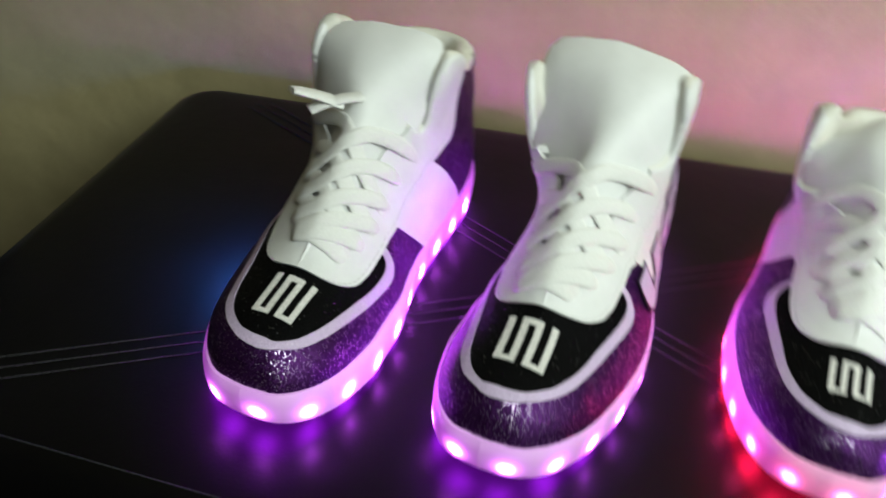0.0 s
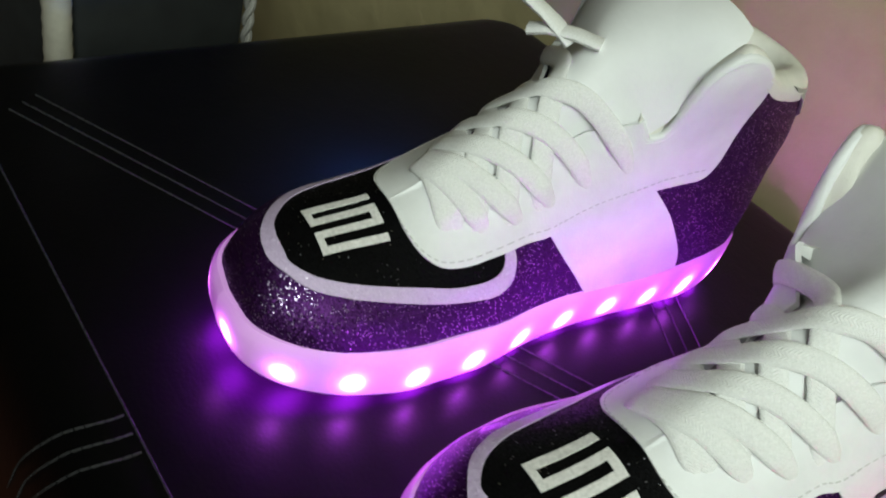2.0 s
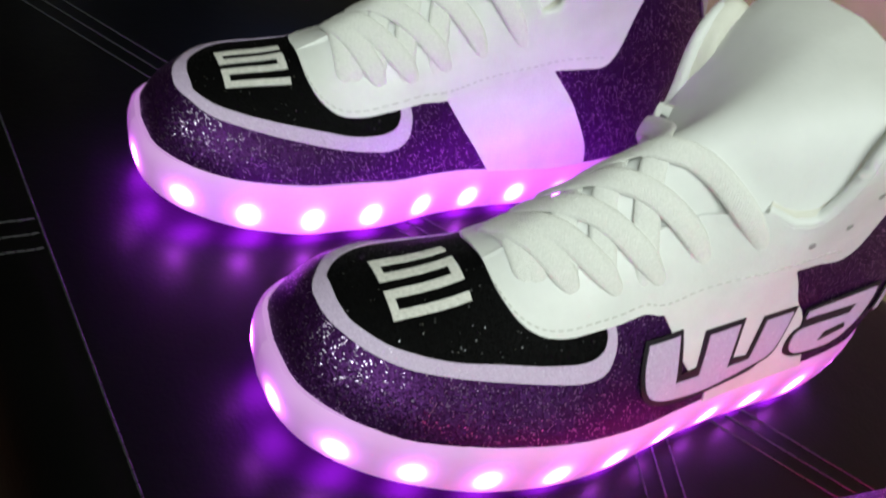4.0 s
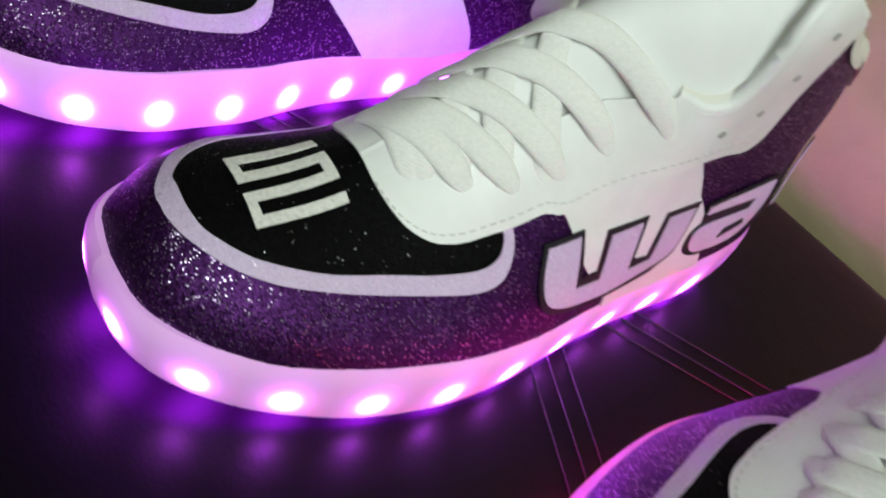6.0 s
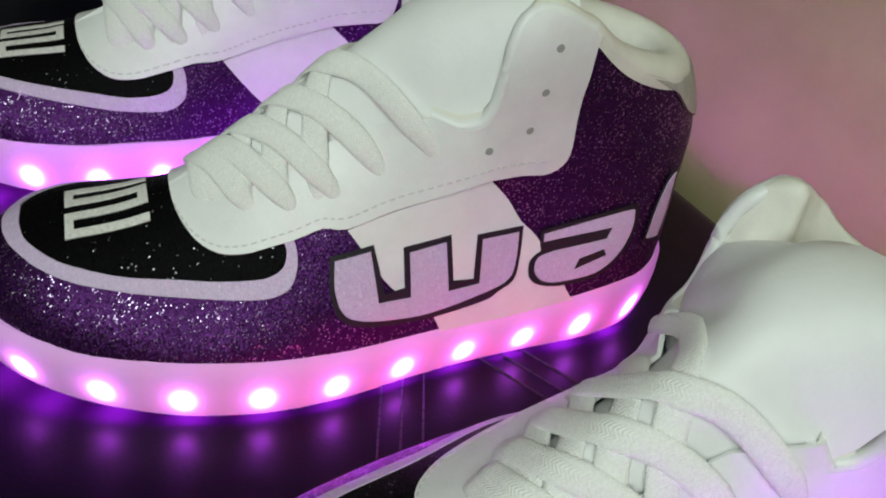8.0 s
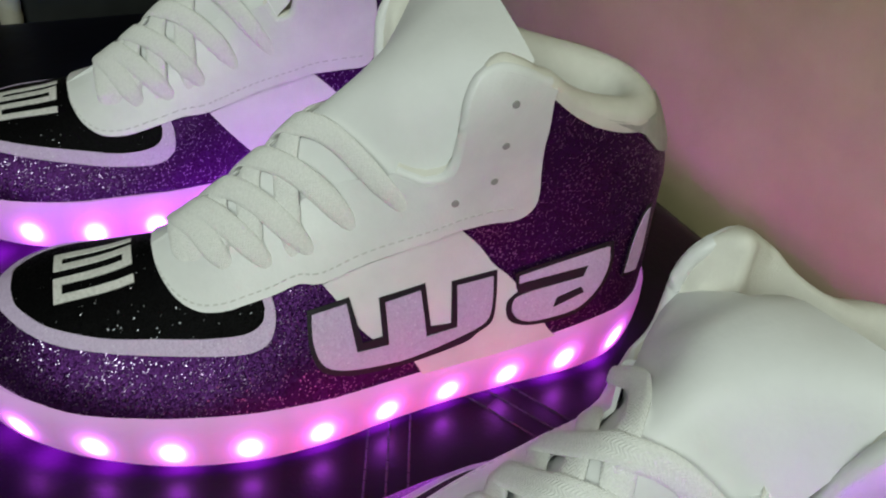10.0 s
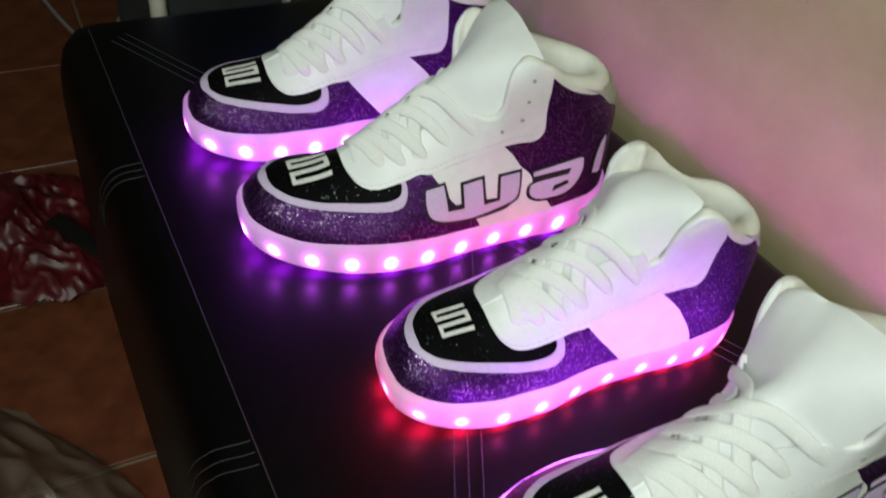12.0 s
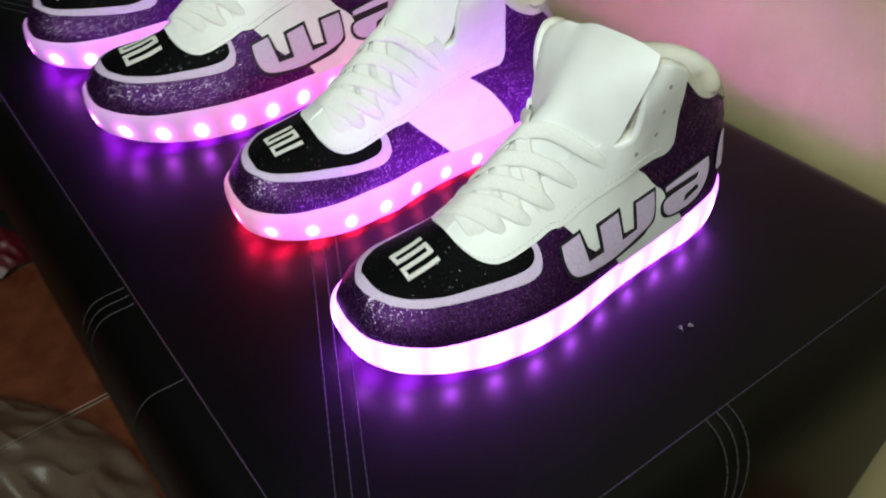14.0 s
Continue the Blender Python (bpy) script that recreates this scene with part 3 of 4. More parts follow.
    for side, line, rest in ((1, lat, back), (-1, med, back_m)):
        line = [line[0]] + spline([(y, q, 0) if k in (0, len(line) - 1) or abs(y - (0.1831 if side > 0 else 0.1817)) < 1e-6 else (y, q) for k, (y, q) in enumerate(line)], 3, False)[1:]
        stays[side] = part("eyestay", panel_mesh([(y, q * side) for y, q in line + rest], 0.0004, 0.0014, 0.02, mirror=mirror), WHITE, shoe, "white leather eyestay")
        part("quarter", panel_mesh(side_outline(stars[side], side), 0.0, 0.0007, 0.02, mirror=mirror), WHITE, shoe, "white side panel")
        seam = bmesh.new()
        dots = [(y, q - 0.028 if q > 0.1 else q) for y, q in line]
        for (y0, q0), (y1, q1) in zip(dots[4:], dots[5:]):
            if y0 > 0.203:  # the back edge of the tab is folded, not sewn
                continue
            a, b = upper_point(y0, q0 * side), upper_point(y1, q1 * side)
            n = max(int((b - a).length / 0.0026), 1)
            for k in range(n):
                ends2 = []
                for t in ((k + 0.1) / n, (k + 0.7) / n):
                    y, q = y0 + (y1 - y0) * t, (q0 + (q1 - q0) * t) * side
                    ends2.append(upper_point(y, q) + upper_normal(y, q) * 0.0019)
                tube(seam, flip(ends2), 0.0006, 0.0004, 5, flip([upper_normal(y, q)] * 2))
        part("stitching", seam, SEAM, stays[side], "")
    # eyelets
    holes = [(0.1790, 0.1040), (0.1925, 0.1115), (0.1938, 0.1270), (0.1940, 0.1435)]
    for y, h in holes:
        q = q_at_z(y, h, 1)
        p, n = upper_point(y, q), upper_normal(y, q)
        bm = bmesh.new()
        bmesh.ops.create_cone(bm, cap_ends=True, segments=14, radius1=0.0014, radius2=0.0014, depth=0.0008, matrix=Matrix.Translation(p + n * 0.0017) @ n.to_track_quat("Z", "Y").to_matrix().to_4x4())
        for v in bm.verts:
            v.co.x *= mirror
        part("eyelet", bm, HOLE, stays[1], "", False)
    # tongue
    bm = bmesh.new()
    rings = []
    throat = curve1([(0.078, 0.20)] + THROAT[1:])
    top_y, top_z, dip, fold, spread = tongue
    low = 0.148
    base = RIDGE(low) + 0.0022
    stations = [(y, RIDGE(y) + (0.0022 if y > 0.09 else -0.002), 0.007, 0.0) for y in (0.078, 0.095, 0.110, 0.125, 0.138)]
    for k in range(9):
        u = k / 8
        stations.append((low + (top_y - low) * u, base + (top_z - base) * u + 0.004 * math.sin(math.pi * u), 0.011 * math.sqrt(1 - 0.75 * u**6), max(u, 0.001)))
    for k, (y, h, thick, u) in enumerate(stations):
        a, b = stations[max(k - 1, 0)], stations[min(k + 1, len(stations) - 1)]
        ahead = Vector((0, b[0] - a[0], b[1] - a[1])).normalized()
        over = Vector((1, 0, 0)).cross(ahead)
        rims = []
        for side in (1, -1):
            yy = min(y, 0.160)
            q = side * (throat(yy) + 0.035)
            p = upper_point(yy, q) - upper_normal(yy, q) * 0.0012
            # above the laces the tongue stands free, as a bowed pad
            low_u = 1 - smoothstep(0.3, 0.75, u)
            free = Vector((side * (0.0375 - 0.006 * low_u - 0.005 * u - 0.003 * (max(u - 0.8, 0) / 0.2) ** 2 + spread * (side > 0) * u), y + 0.010 - 0.007 * u, h - 0.024 - 0.012 * low_u + 0.0195 * smoothstep(0.1, 0.95, u) - dip * side * u))
            rims.append(p.lerp(free, smoothstep(0.0, 0.40, u)))
        mid = (rims[0] + rims[1]) / 2
        crest = upper_point(min(y, 0.16), 0.0).x
        rise = Vector((crest * (1 - u), y, h + 0.0006)) - mid
        ring = []
        for i in range(28):
            c = 1 - 2 * (i / 14 if i <= 14 else (28 - i) / 14)
            c = math.sin(c * math.pi / 2)
            p = rims[1] + (rims[0] - rims[1]) * (c + 1) / 2 + rise * (1 - abs(c) ** (2.2 + 2.2 * u))
            # a soft fold runs down the tongue
            p = p - over * fold * math.exp(-(((c * mirror + 0.58) / 0.15) ** 2)) * smoothstep(0.15, 0.6, u)
            if i > 14:
                p = p - over * thick * (1 - abs(c) ** 3)
            ring.append(bm.verts.new((p.x * mirror, p.y, p.z)))
        rings.append(ring)
    for a, b in zip(rings, rings[1:]):
        for i in range(28):
            bm.faces.new((a[i], a[(i + 1) % 28], b[(i + 1) % 28], b[i]))
    bm.faces.new(rings[0])
    bm.faces.new(rings[-1])
    bmesh.ops.recalc_face_normals(bm, faces=bm.faces)
    part("tongue", bm, TONGUE, shoe, "thick padded white tongue")
    # laces: a cross-over pair between each two rows of eyelets
    ends = [(0.0890, 0.0690, 0.0625), (0.1030, 0.0715, 0.0650), (0.1170, 0.0745, 0.0688), (0.1315, 0.0797, 0.0740), (0.1475, 0.0876, 0.0812), (0.1635, 0.0980, 0.0890)]
    rows = {1: [(y, q_at_z(y, h, 1)) for y, h, _ in ends], -1: [(y, q_at_z(y, h, -1)) for y, _, h in ends]}
    bm = bmesh.new()
    path, ups = lace_path(rows[1][0], rows[-1][0], 0.0024, 0.0006)
    part("lace", tube(bm, flip(path), 0.0088, 0.0020, 12, flip(ups), taper=0.5), LACE, shoe, "flat woven white lace")
    for near, back in ((1, 0.0), (2, 0.25), (3, 0.85), (4, 1.65), (5, 2.55)):
        j = int(back)
        for side in (1, -1):
            a, b = rows[-side][j], rows[-side][j + 1]
            goal = (a[0] + (b[0] - a[0]) * (back - j), a[1] + (b[1] - a[1]) * (back - j))
            path, ups = lace_path(rows[side][near], goal, 0.0021 + 0.0012 * (side * SIDE[0] > 0), 0.0006 + 0.0001 * near)
            part("lace", tube(bmesh.new(), flip(path), 0.0092, 0.0024, 14, flip(ups), taper=0.55), LACE, shoe, "flat woven white lace")
    # the loose end of the lace, folded over the far side
    if loose:
        far = -SIDE[0]
        knot = [(0.006, 0.1400, 0.1275), (0.012, 0.1365, 0.1320), (0.018, 0.1325, 0.1352), (0.0230, 0.1280, 0.1378), (0.0268, 0.1242, 0.1394)]
        path = [Vector((far * x, y, h)) for x, y, h in knot]
        bend = [Vector((far * x, y, h)) for x, y, h in ((-0.002, 0.1480, 0.1320), (0.006, 0.1410, 0.1320), (0.014, 0.1345, 0.1300), (0.020, 0.1305, 0.1262))]
        part("lace_loop", tube(bmesh.new(), flip(bend), 0.0095, 0.0040, 12), LACE, shoe, "slack loop of the lace")
        part("lace_end", tube(bmesh.new(), flip(path), 0.0112, 0.0040, 12, taper=0.5), LACE, shoe, "loose end of the lace")
    # heel tab
    tab = [(y, q_at_z(y, h, 1)) for y, h in ((0.2435, 0.1306), (0.258, 0.1267), (0.274, 0.1238), (0.2908, 0.1218), (0.2908, 0.1010), (0.282, 0.1030), (0.2740, 0.1090), (0.2670, 0.1190), (0.2560, 0.1250))]
    for side in (1, -1):
        part("heel_tab", panel_mesh([(y, q * side) for y, q in tab], 0.0004, 0.0012, 0.02, mirror=mirror), HEELTAB, shoe, "grey heel tab")
    # lettering on the outer side
    if letters:
        for nm, pts, inner_pts in LETTERS:
            if inner_pts:
                letter = part(nm, panel_mesh(side_outline(inner_pts, 1, 4), 0.0013, 0.0005, 0.02, mirror=mirror), LILAC, shoe, "lilac glitter lettering")
            lift = 0.0009 if inner_pts else 0.0016
            part("outline" if inner_pts else "slit", panel_mesh(side_outline(pts, 1, 4), lift, 0.0005, 0.02, mirror=mirror), OUTLINE, letter, "black painted outline")
    emblem(cap, mirror, *sign)
    return shoe


def emblem(cap, mirror, cx, cy, wide, long):
    """White angular sign on the toe cap, the same way round on both shoes."""
    for x0, y0, x1, y1 in EMBLEM_STROKES:
        pts = []
        for a, b in ((x0, y0), (x1, y0), (x1, y1), (x0, y1)):
            pts.append((a, b))
        loop = []
        for (a, b), (c, d) in zip(pts, pts[1:] + pts[:1]):
            for k in range(4):
                loop.append((a + (c - a) * k / 4, b + (d - b) * k / 4))
        line = []
        for a, b in loop:
            x, y = a * wide * mirror + cx, cy + b * long
            side = 1 if x > MID(y) else -1
            line.append((y, q_at_x(y, x - MID(y), side)))
        part("emblem_bar", panel_mesh(line, 0.0008, 0.0005, 0.03, mirror=mirror), EMBLEM, cap, "white painted sign")


# strokes as x0, y0, x1, y1 in metres about the emblem's middle
EMBLEM_STROKES = [
    (-0.0118, -0.0140, -0.0087, 0.0135), (-0.0087, -0.0140, -0.0020, -0.0108), (-0.0051, -0.0108, -0.0020, 0.0135), (-0.0020, 0.0104, 0.0047, 0.0135),
    (0.0016, -0.0140, 0.0047, 0.0104), (0.0047, -0.0140, 0.0118, -0.0108), (0.0087, -0.0108, 0.0118, 0.0135),
]

LETTERS = [
    ("letter_w", [(0.1272, 0.0625, 0), (0.1425, 0.0662, 0), (0.1440, 0.0600, 0), (0.1465, 0.0490, 0), (0.1543, 0.0500, 0), (0.1534, 0.0650, 0), (0.1710, 0.0690, 0), (0.1737, 0.0500, 0), (0.1824, 0.0492, 0), (0.1816, 0.0680, 0), (0.2005, 0.0692, 0), (0.2012, 0.0556), (0.2003, 0.0457), (0.1943, 0.0415), (0.1881, 0.0380), (0.1658, 0.0355), (0.1472, 0.0366), (0.1348, 0.0395), (0.1290, 0.0436), (0.1266, 0.0520)],
     [(0.1287, 0.0612, 0), (0.1413, 0.0642, 0), (0.1440, 0.0462, 0), (0.1568, 0.0462, 0), (0.1557, 0.0632, 0), (0.1692, 0.0665, 0), (0.1720, 0.0460, 0), (0.1850, 0.0470, 0), (0.1838, 0.0660, 0), (0.1988, 0.0670, 0), (0.1995, 0.0555), (0.1980, 0.0472), (0.1893, 0.0428), (0.1658, 0.0382), (0.1484, 0.0390), (0.1356, 0.0416), (0.1304, 0.0452), (0.1282, 0.0525)]),
    ("letter_a", [(0.2088, 0.0657, 0), (0.2475, 0.0722), (0.2528, 0.0697), (0.2534, 0.0597), (0.2494, 0.0492), (0.2400, 0.0408), (0.2227, 0.0388), (0.2122, 0.0412), (0.2073, 0.0458), (0.2066, 0.0530), (0.2108, 0.0568, 0), (0.2100, 0.0590, 0)],
     [(0.2106, 0.0643, 0), (0.2463, 0.0702), (0.2510, 0.0680), (0.2512, 0.0597), (0.2472, 0.0505), (0.2384, 0.0432), (0.2227, 0.0412), (0.2141, 0.0428), (0.2093, 0.0478), (0.2096, 0.0540), (0.2165, 0.0562, 0), (0.2401, 0.0587, 0), (0.2418, 0.0638, 0), (0.2108, 0.0610, 0)]),
    ("letter_slit", [(0.2277, 0.0468, 0), (0.2289, 0.0512, 0), (0.2395, 0.0542, 0), (0.2412, 0.0515, 0)], []),
    ("letter_stroke", [(0.2598, 0.0535, 0), (0.2618, 0.0690), (0.2660, 0.0812), (0.2712, 0.0845, 0), (0.2716, 0.0660), (0.2688, 0.0528, 0)], [(0.2610, 0.0550, 0), (0.2630, 0.0690), (0.2667, 0.0800), (0.2702, 0.0825, 0), (0.2704, 0.0660), (0.2680, 0.0542, 0)]),
]

# ---------------------------------------------------------------- the setting
TOP = 0.45
bm = box(bmesh.new(), -3.58, 2.56, 0.0, 0.12, -0.02, 2.6)
wall = tagged(part("wall_north", bm, WALL, None, "cream painted plaster wall behind the ottoman", False), category="wall", kind="structure")
wall.matrix_world = pose(0.50, 0.470, 0, 0, 0, 7.0)
bm = box(bmesh.new(), -3.0, 3.0, -3.1, -3.0, -0.02, 2.6)
tagged(part("wall_south", bm, WALL, None, "cream painted plaster wall", False), category="wall", kind="structure")
bm = box(bmesh.new(), -3.1, -3.0, -3.0, 1.1, -0.02, 2.6)
tagged(part("wall_west", bm, WALL, None, "cream painted plaster wall", False), category="wall", kind="structure")
bm = box(bmesh.new(), 3.0, 3.1, -3.0, 1.1, -0.02, 2.6)
tagged(part("wall_east", bm, WALL, None, "cream painted plaster wall", False), category="wall", kind="structure")
bm = box(bmesh.new(), -3.1, 3.1, -3.1, 1.2, 2.6, 2.7)
tagged(part("ceiling", bm, PLASTER, None, "off-white painted ceiling", False), category="ceiling", kind="structure")
bm = box(bmesh.new(), -3.1, 3.1, -3.1, 1.2, -0.08, -0.006)
floor = tagged(part("floor", bm, GROUT, None, "terracotta tiled floor with pale joints", False), category="floor", kind="structure")

# ---------------------------------------------------------------- the ottoman
CORNERS = [(-0.294, -0.0650), (0.4955, -0.0475), (0.4955, 0.402), (-0.294, 0.310)]


def ottoman():
    ob = thing("ottoman", "black leather ottoman with grey diagonal stitching", "ottoman")
    ring_points = [Vector(c) for c in CORNERS]

    def loop(grow, z, n=10, radius=0.02):
        pts = []
        for k in range(4):
            a, b, c = ring_points[k - 1], ring_points[k], ring_points[(k + 1) % 4]
            d1, d2 = (b - a).normalized(), (c - b).normalized()
            n1, n2 = Vector((d1.y, -d1.x)), Vector((d2.y, -d2.x))
            s = (n1 + n2) / (1 + n1.dot(n2))
            q = b + s * grow
            r = radius + max(grow, 0)
            for i in range(n + 1):
                t = i / n
                p = (q - d1 * r) * (1 - t) ** 2 + q * 2 * t * (1 - t) + (q + d2 * r) * t * t
                pts.append(Vector((p.x, p.y, z)))
        return pts

    bm = bmesh.new()
    profile = [(0.026, 0.03), (0.029, 0.10), (0.030, 0.30), (0.029, 0.38), (0.0265, 0.41), (0.021, 0.430), (0.012, 0.443), (0.003, 0.4474), (0.0, 0.4480), (-0.003, 0.4485), (-0.015, 0.4496), (-0.04, TOP)]
    rings = [[bm.verts.new(p) for p in loop(g, z)] for g, z in profile]
    count = len(rings[0])
    for a, b in zip(rings, rings[1:]):
        for i in range(count):
            bm.faces.new((a[i], a[(i + 1) % count], b[(i + 1) % count], b[i]))
    bm.faces.new(rings[-1])
    bm.faces.new(rings[0][::-1])
    bmesh.ops.recalc_face_normals(bm, faces=bm.faces)
    part("cushion", bm, LEATHER, ob, "black leather cover")

    def stitches(points, name="stitching", pitch=0.0050, fill=0.86, wide=0.0010):
        bm = bmesh.new()
        for a, b in zip(points, points[1:]):
            d = b - a
            n = max(int(d.length / pitch), 1)
            for i in range(n):
                p, q = a + d * (i / n), a + d * ((i + fill) / n)
                side = d.cross(Vector((0, 0, 1)))
                side = (side.normalized() if side.length > 1e-6 else Vector((1, 0, 0))) * wide / 2
                up = side.cross(d).normalized() * 0.0006
                vs = [bm.verts.new(v) for v in (p - side, p + side, q + side, q - side, p + up, q + up)]
                for f in ((0, 4, 5, 3), (4, 1, 2, 5), (0, 1, 4), (3, 5, 2)):
                    bm.faces.new([vs[k] for k in f])
        bmesh.ops.recalc_face_normals(bm, faces=bm.faces)
        part(name, bm, STITCH, ob, "", False)

    flat = TOP + 0.0004
    # three close lines along each diagonal
    for (x0, y0), (x1, y1) in (((0.485, -0.0395), (-0.239, 0.304)), ((-0.263, -0.0346), (0.312, 0.3111))):
        d = Vector((x1 - x0, y1 - y0)).normalized()
        for off in (-0.0085, 0.0, 0.0085):
            stitches([Vector((x0 - d.y * off, y0 + d.x * off, flat)), Vector((x1 - d.y * off, y1 + d.x * off, flat))])
    # one line beside each edge seam
    edge = [(-0.286, -0.0580), (0.4905, -0.0398), (0.4905, 0.395)]
    for a, b in zip(edge, edge[1:]):
        stitches([Vector((*a, 0.4488 + 0.0004)), Vector((*b, 0.4488 + 0.0004))])
    # three short bowed lines down over the rounded edge, and a single seam further along the front
    over = curve1([(0.0, -0.0062), (0.2, 0.003), (0.4, 0.012), (0.6, 0.021), (0.8, 0.0265), (1.0, 0.029)])
    drop = curve1([(0.0, 0.4488), (0.2, 0.4476), (0.4, 0.4434), (0.6, 0.4305), (0.8, 0.4105), (1.0, 0.380)])
    steps = [k / 14 for k in range(15)]
    for x, offsets in ((-0.064, (-0.0085, 0.0, 0.0085)), (0.2125, (-0.0085, 0.0, 0.0085)), (0.294, (0.0,))):
        for off in offsets:
            stitches([Vector((x + off - 0.03 * t * t, -0.0585 + 0.022 * x - over(t) - 0.0008, drop(t) + 0.0006 * (1 - t))) for t in steps])
    for off in (-0.0085, 0.0, 0.0085):
        stitches([Vector((0.4955 + over(t) + 0.0008, 0.181 + off - 0.02 * t * t, drop(t) + 0.0006 * (1 - t))) for t in steps])
    for x, y in ((-0.23, -0.02), (0.45, -0.01), (0.45, 0.33), (-0.23, 0.25)):
        bm = bmesh.new()
        bmesh.ops.create_cone(bm, cap_ends=True, segments=16, radius1=0.018, radius2=0.022, depth=0.03, matrix=pose(x, y, 0.015))
        part("foot", bm, OUTLINE, ob)
    return ob


ottoman()



def lint(x, y, turn, long):
    """A curled scrap of thread with its fluff."""
    ob = thing("lint", "pale scrap of lint on the black leather", "lint", "scraps of lint on the ottoman")
    curl = [Vector((long * (t - 0.5), 0.0012 * math.sin(5.0 * t), 0.0006 + 0.0010 * math.sin(math.pi * t))) for t in [k / 7 for k in range(8)]]
    part("thread", tube(bmesh.new(), curl, 0.0007, 0.0006, 6, taper=0.5), LINT, ob)
    bm = bmesh.new()
    bmesh.ops.create_icosphere(bm, subdivisions=2, radius=0.0007)
    for v in bm.verts:
        v.co = Vector((v.co.x * 1.3, v.co.y, v.co.z * 0.6 + 0.0007)) * (1 + 0.25 * math.sin(v.co.x * 4100 + v.co.y * 3300))
    part("fluff", bm, LINT, ob)
    ob.matrix_world = pose(x, y, TOP, 0, 0, turn)


for spot in ((0.4390, 0.2080, 20, 0.0034), (0.4409, 0.2142, 75, 0.0026)):
    lint(*spot)

# ---------------------------------------------------------------- the sneakers
SHOES = [
    (-0.0954, -0.0201, -0.1217),
    (0.0423, -0.0135, -0.1200),
    (0.1960, 0.0270, -0.0962),
    (0.3444, 0.0300, -0.0428),
]
SIGNS = [(-0.0065, 0.0526, 0.98, 1.02), (-0.0035, 0.0560, 1.10, 1.04), (-0.0046, 0.0520, 0.87, 0.80), (-0.0024, 0.0555, 0.89, 0.80)]
# top edge of each tongue: along the shoe, height, how far its outer corner hangs, the depth of its fold and its spread
TONGUES = [(0.188, 0.158, 0.001, 0.001, 0.0), (0.199, 0.163, 0.004, 0.001, 0.0), (0.184, 0.147, 0.009, 0.004, 0.0), (0.181, 0.164, -0.006, 0.004, 0.006)]
SIZES = [(1, 1, 1), (1, 1, 1), (0.975, 0.955, 0.972), (0.985, 0.978, 0.98)]  # the second pair is a size smaller
# heel length, sunken heel, and how far the collar's slack side hangs outwards, down and forwards
WEAR = [(0.885, 0.0, 0.011, 0.004, 0.0), (1.0, 0.0, 0.017, 0.005, 0.0), (0.79, 0.010, 0.008, 0.014, 0.005), (0.93, 0.010, 0.012, 0.006, 0.002)]


def worn(co, heel, sink, out, sag, ahead):
    """The soft upper as it has settled: a shorter heel, a lower back, and one side of the collar hanging out."""
    x, y, z = co
    side = smoothstep(0.012, 0.032, -x) * smoothstep(0.070, 0.116, z) * smoothstep(0.112, 0.160, y) * (1 - smoothstep(0.225, 0.275, y))
    z -= sink * smoothstep(0.05, 0.12, z) * smoothstep(0.195, 0.245, y) + sag * side
    if y > 0.2:
        y = 0.2 + (y - 0.2) * heel
    return Vector((x - out * side, y - ahead * side, z))


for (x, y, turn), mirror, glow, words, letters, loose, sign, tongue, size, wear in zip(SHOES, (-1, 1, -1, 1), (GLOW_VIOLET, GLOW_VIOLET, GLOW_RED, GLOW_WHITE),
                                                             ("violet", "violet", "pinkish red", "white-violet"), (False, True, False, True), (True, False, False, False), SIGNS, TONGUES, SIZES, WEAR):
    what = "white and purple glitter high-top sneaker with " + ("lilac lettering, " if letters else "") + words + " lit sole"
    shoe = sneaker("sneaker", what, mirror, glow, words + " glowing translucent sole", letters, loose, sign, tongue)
    for ob in shoe.children_recursive:
        for v in ob.data.vertices:
            v.co = worn(v.co, *wear)
    shoe.matrix_world = pose(x, y, TOP, 0, 0, math.degrees(turn)) @ Matrix.Diagonal((*size, 1))

# ---------------------------------------------------------------- beside the ottoman
GREYCLOTH = material("dark_grey_cloth", (0.030, 0.034, 0.034), 0.75)
co, _, _ = mottle(GREYCLOTH, (0.011, 0.013, 0.0135), (0.020, 0.023, 0.023), 40.0)
relief(GREYCLOTH, co, 1500.0, 0.4, 0.0008)
CREAM = material("cream_leather", (0.50, 0.48, 0.40), 0.55)
co, _, _ = mottle(CREAM, (0.40, 0.38, 0.31), (0.56, 0.54, 0.45), 50.0)
CORD = material("grey_cord", (0.34, 0.33, 0.30), 0.8)
REDFILM = material("red_plastic", (0.11, 0.006, 0.012), 0.42)
mottle(REDFILM, (0.035, 0.002, 0.004), (0.11, 0.006, 0.010), 18.0)
BLACKPAINT = material("black_print", (0.004, 0.004, 0.004), 0.4)
CLEAR = material("clear_plastic", (0.19, 0.145, 0.11), 0.30)
bsdf(CLEAR).inputs["Alpha"].default_value = 0.34
CABLE = material("grey_cable", (0.25, 0.23, 0.24), 0.5)


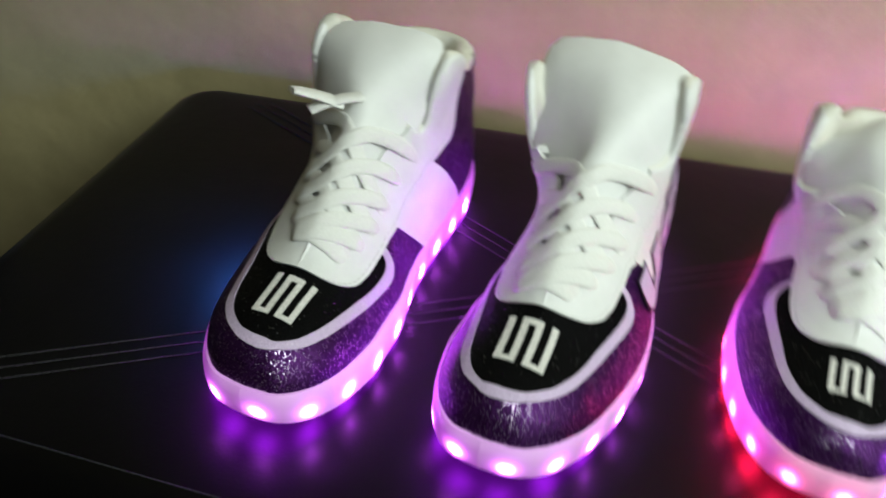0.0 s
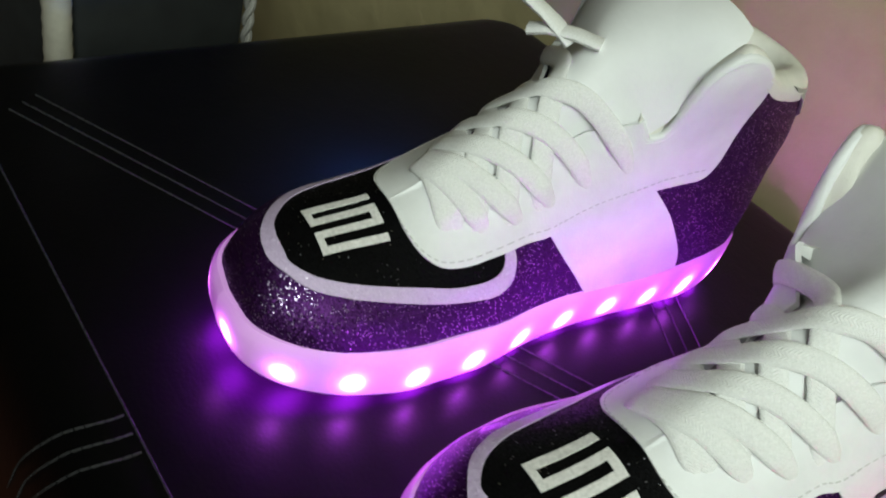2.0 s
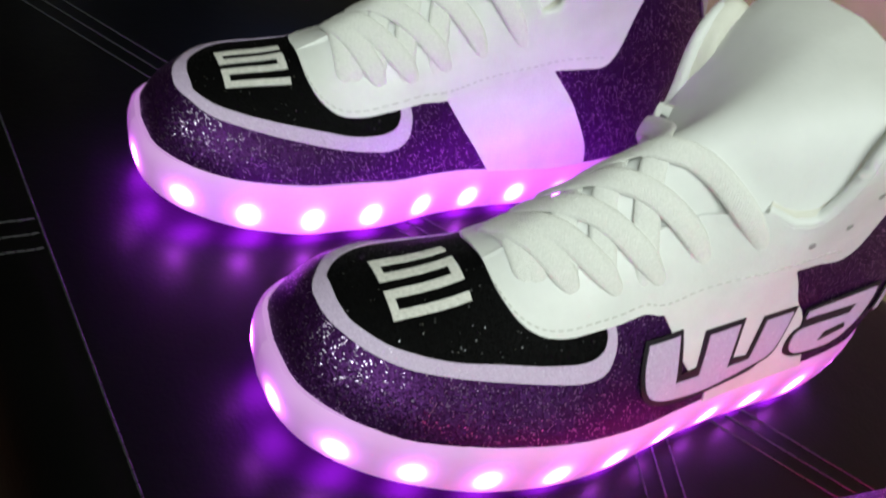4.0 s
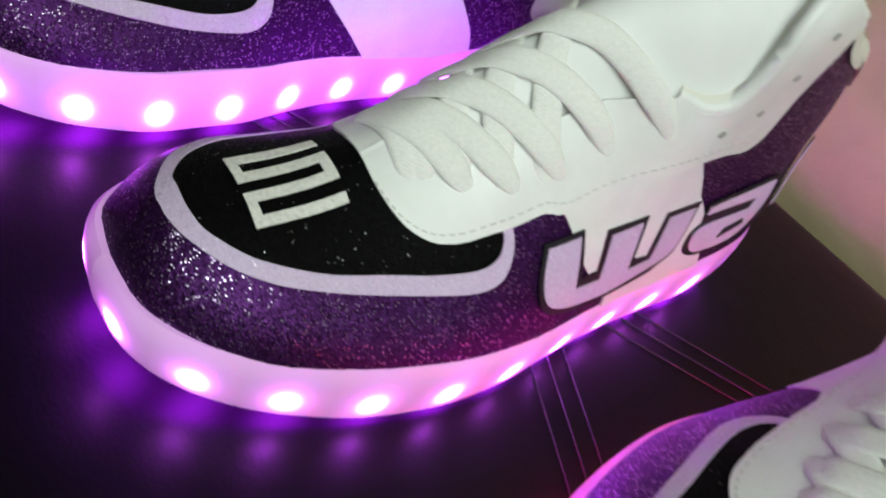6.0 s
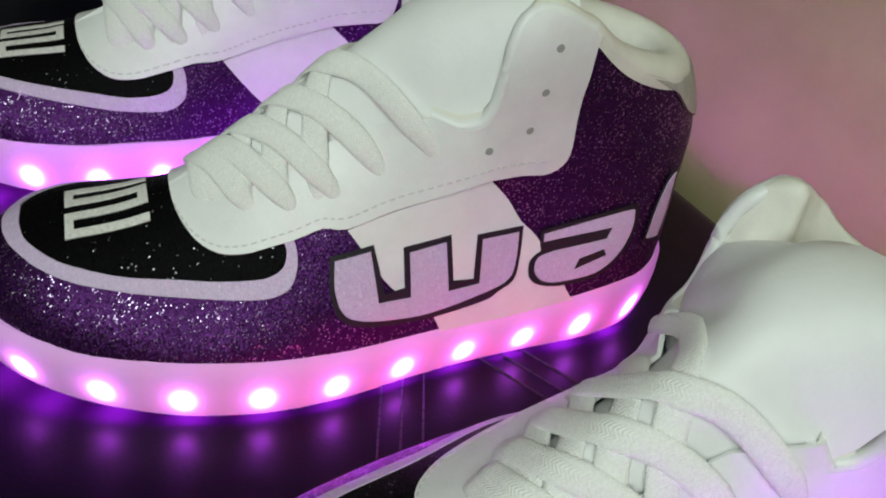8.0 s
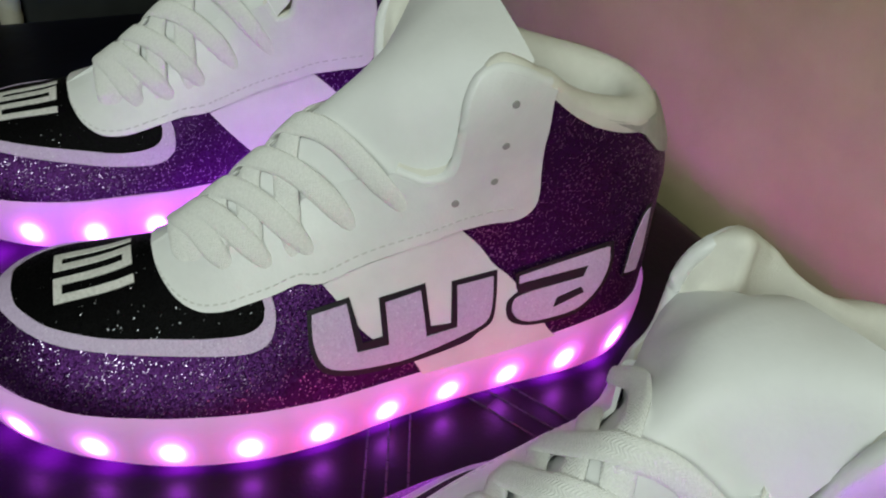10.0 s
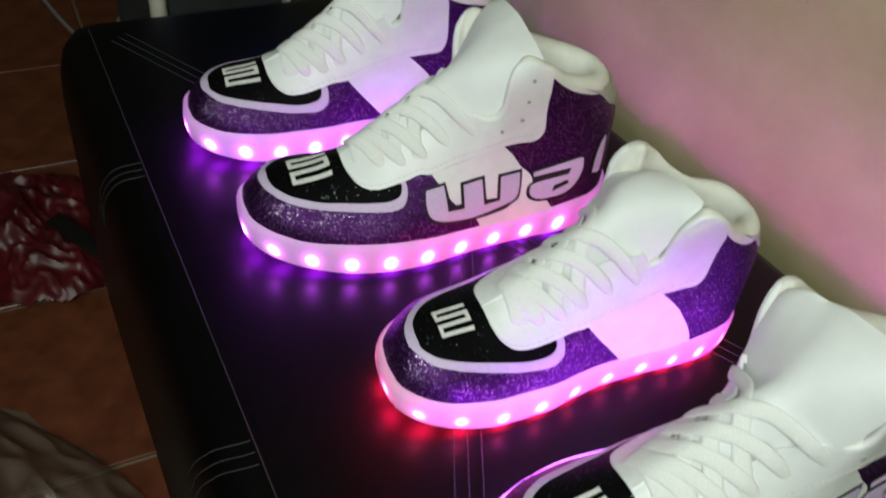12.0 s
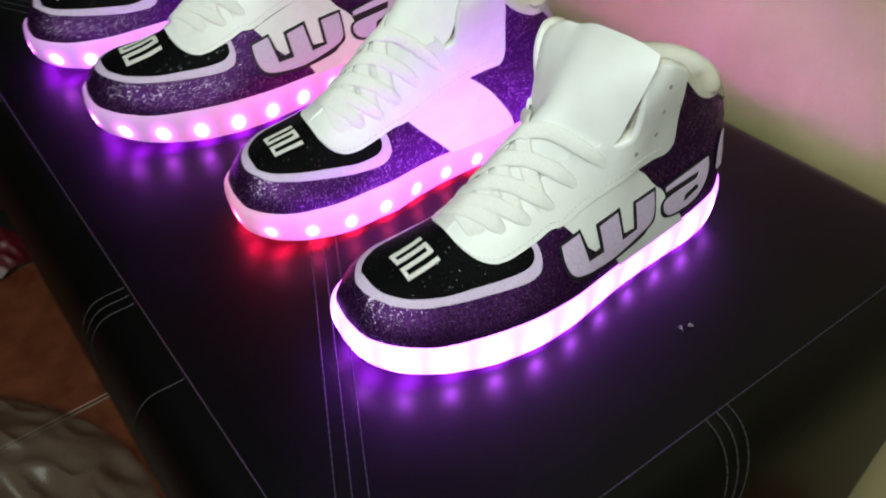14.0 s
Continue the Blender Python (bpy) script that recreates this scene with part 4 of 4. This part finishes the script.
def armchair():
    ob = thing("armchair", "dark grey cloth armchair with cream piping and twisted cord trim", "armchair")
    part("arm", box(bmesh.new(), -0.15, 0.006, 0.010, 0.164, 0.0, 0.66, 0.012, 3), GREYCLOTH, ob, "dark grey cloth arm")
    # ribbed cream strip along the front edge
    bm = bmesh.new()
    n, rings = 110, []
    for i in range(n):
        z = 0.005 + 0.655 * i / (n - 1)
        r = 0.0088 + 0.0007 * (i % 2)
        rings.append([bm.verts.new((r * 1.15 * math.cos(a), r * math.sin(a), z)) for a in [2 * math.pi * k / 12 for k in range(12)]])
    for a, b in zip(rings, rings[1:]):
        for k in range(12):
            bm.faces.new((a[k], a[(k + 1) % 12], b[(k + 1) % 12], b[k]))
    bm.faces.new(rings[0][::-1])
    bm.faces.new(rings[-1])
    part("piping", bm, CREAM, ob, "ribbed cream leather piping")
    # cord of two twisted strands along the back edge
    bm = bmesh.new()
    for turn in (0, math.pi):
        path = []
        for i in range(260):
            z = 0.004 + 0.655 * i / 259
            a = turn + z / 0.016 * math.pi
            path.append(Vector((0.002 + 0.0025 * math.cos(a), 0.1690 + 0.0025 * math.sin(a), z)))
        tube(bm, path, 0.0056, 0.0056, 7, [Vector((1, 0, 0))] * 260)
    part("cord", bm, CORD, ob, "twisted grey cord")
    ob.matrix_world = pose(-0.424, 0.029, 0, 0, 0, 15.3)
    return ob


armchair()


def crumpled(name, label, category, at, size, mat, seed, n=90):
    """A thin bag that lies collapsed on the floor: a sheet of sharp folds with a closed underside."""
    bm = bmesh.new()
    top, low = [], []
    for i in range(n + 1):
        for j in range(n + 1):
            u, v = 2 * i / n - 1, 2 * j / n - 1
            r = math.sqrt(u * u + v * v) + 0.25 * noise.noise(Vector((u * 1.6, v * 1.6, seed)))
            dome = max(1 - r, 0.0) ** 0.6
            p = Vector((u * 2.2, v * 2.2, seed))
            ridge = 1 - abs(noise.noise(p)) * 1.8
            fine = 1 - abs(noise.noise(p * 2.7 + Vector((5, 0, 0)))) * 1.8
            h = dome * (0.45 + 0.40 * ridge + 0.22 * fine)
            w = 1 - 0.10 * (1 - dome)
            top.append(bm.verts.new((u * size[0] * w, v * size[1] * w, 0.002 + max(h, 0) * size[2])))
    row = n + 1
    inside = [((2 * (k // row) / n - 1) ** 2 + (2 * (k % row) / n - 1) ** 2) < 0.92 + 0.25 * noise.noise(Vector((k // row / n * 6, k % row / n * 6, seed))) for k in range(row * row)]
    for i in range(n):
        for j in range(n):
            q = (i * row + j, (i + 1) * row + j, (i + 1) * row + j + 1, i * row + j + 1)
            if all(inside[k] for k in q):
                bm.faces.new([top[k] for k in q])
    bmesh.ops.delete(bm, geom=[v for v in bm.verts if not v.link_faces], context="VERTS")
    bmesh.ops.solidify(bm, geom=list(bm.faces), thickness=0.0008)
    ob = part(name, bm, mat)
    ob.matrix_world = pose(*at)
    return tagged(ob, label, category)


crumpled("plastic_bag", "crumpled red plastic bag lying on the tiles", "bag", (-0.52, -0.17, 0.0, 0, 0, 20), (0.17, 0.13, 0.075), REDFILM, 3.0)
crumpled("plastic_bag", "crumpled clear plastic bag lying on the tiles", "bag", (-0.04, -0.265, 0.0, 0, 0, 27), (0.30, 0.165, 0.085), CLEAR, 8.0)
bm = box(bmesh.new(), -0.045, 0.045, -0.012, 0.012, 0.0, 0.004, 0.001)
strap = tagged(part("strap", bm, BLACKPAINT), "black strap lying on the red bag", "strap")
strap.matrix_world = pose(-0.44, -0.11, 0.062, 0, 12, 35)
bm = bmesh.new()
line = spline([(-1.30, 0.16), (-1.02, 0.016), (-0.95, -0.012), (-0.89, -0.02), (-0.86, 0.01), (-0.91, 0.046), (-0.97, 0.035), (-1.08, -0.03), (-1.30, -0.08)], 10, False)
tagged(part("cable", tube(bm, [Vector((x, y, 0.004)) for x, y in line], 0.008, 0.008, 8), CABLE), "thin grey cable lying in loops on the tiles", "cable")

# ---------------------------------------------------------------- floor tiles
PITCH = 0.288


def tile_mesh():
    bm = box(bmesh.new(), -PITCH / 2 + 0.003, PITCH / 2 - 0.003, -PITCH / 2 + 0.003, PITCH / 2 - 0.003, -0.006, 0.0, 0.0015, 1)
    me = bpy.data.meshes.new("tile")
    bm.to_mesh(me)
    bm.free()
    me.materials.append(TILE)
    return me


shared = tile_mesh()
rest = []
for i in range(-9, 11):
    for j in range(-10, 4):
        x, y = -0.398 + PITCH * (i + 0.5), -0.30 + PITCH * (j + 0.5)
        if not (-2.9 < x < 2.9 and -2.9 < y < 0.75):
            continue
        if -1.7 < x < 1.1 and -1.3 < y:
            ob = new("tile", shared)
            ob.parent = floor
            ob.matrix_world = pose(x, y, 0)
        else:
            rest.append((x, y))
bm = bmesh.new()
h = PITCH / 2 - 0.003
for x, y in rest:
    vs = [bm.verts.new((x + a * h, y + b * h, c)) for c in (-0.006, 0.0) for a, b in ((-1, -1), (1, -1), (1, 1), (-1, 1))]
    for f in ((4, 5, 6, 7), (0, 1, 5, 4), (1, 2, 6, 5), (2, 3, 7, 6), (3, 0, 4, 7)):
        bm.faces.new([vs[k] for k in f])
tagged(part("tiles", bm, TILE, floor, "", False), kind="stuff")
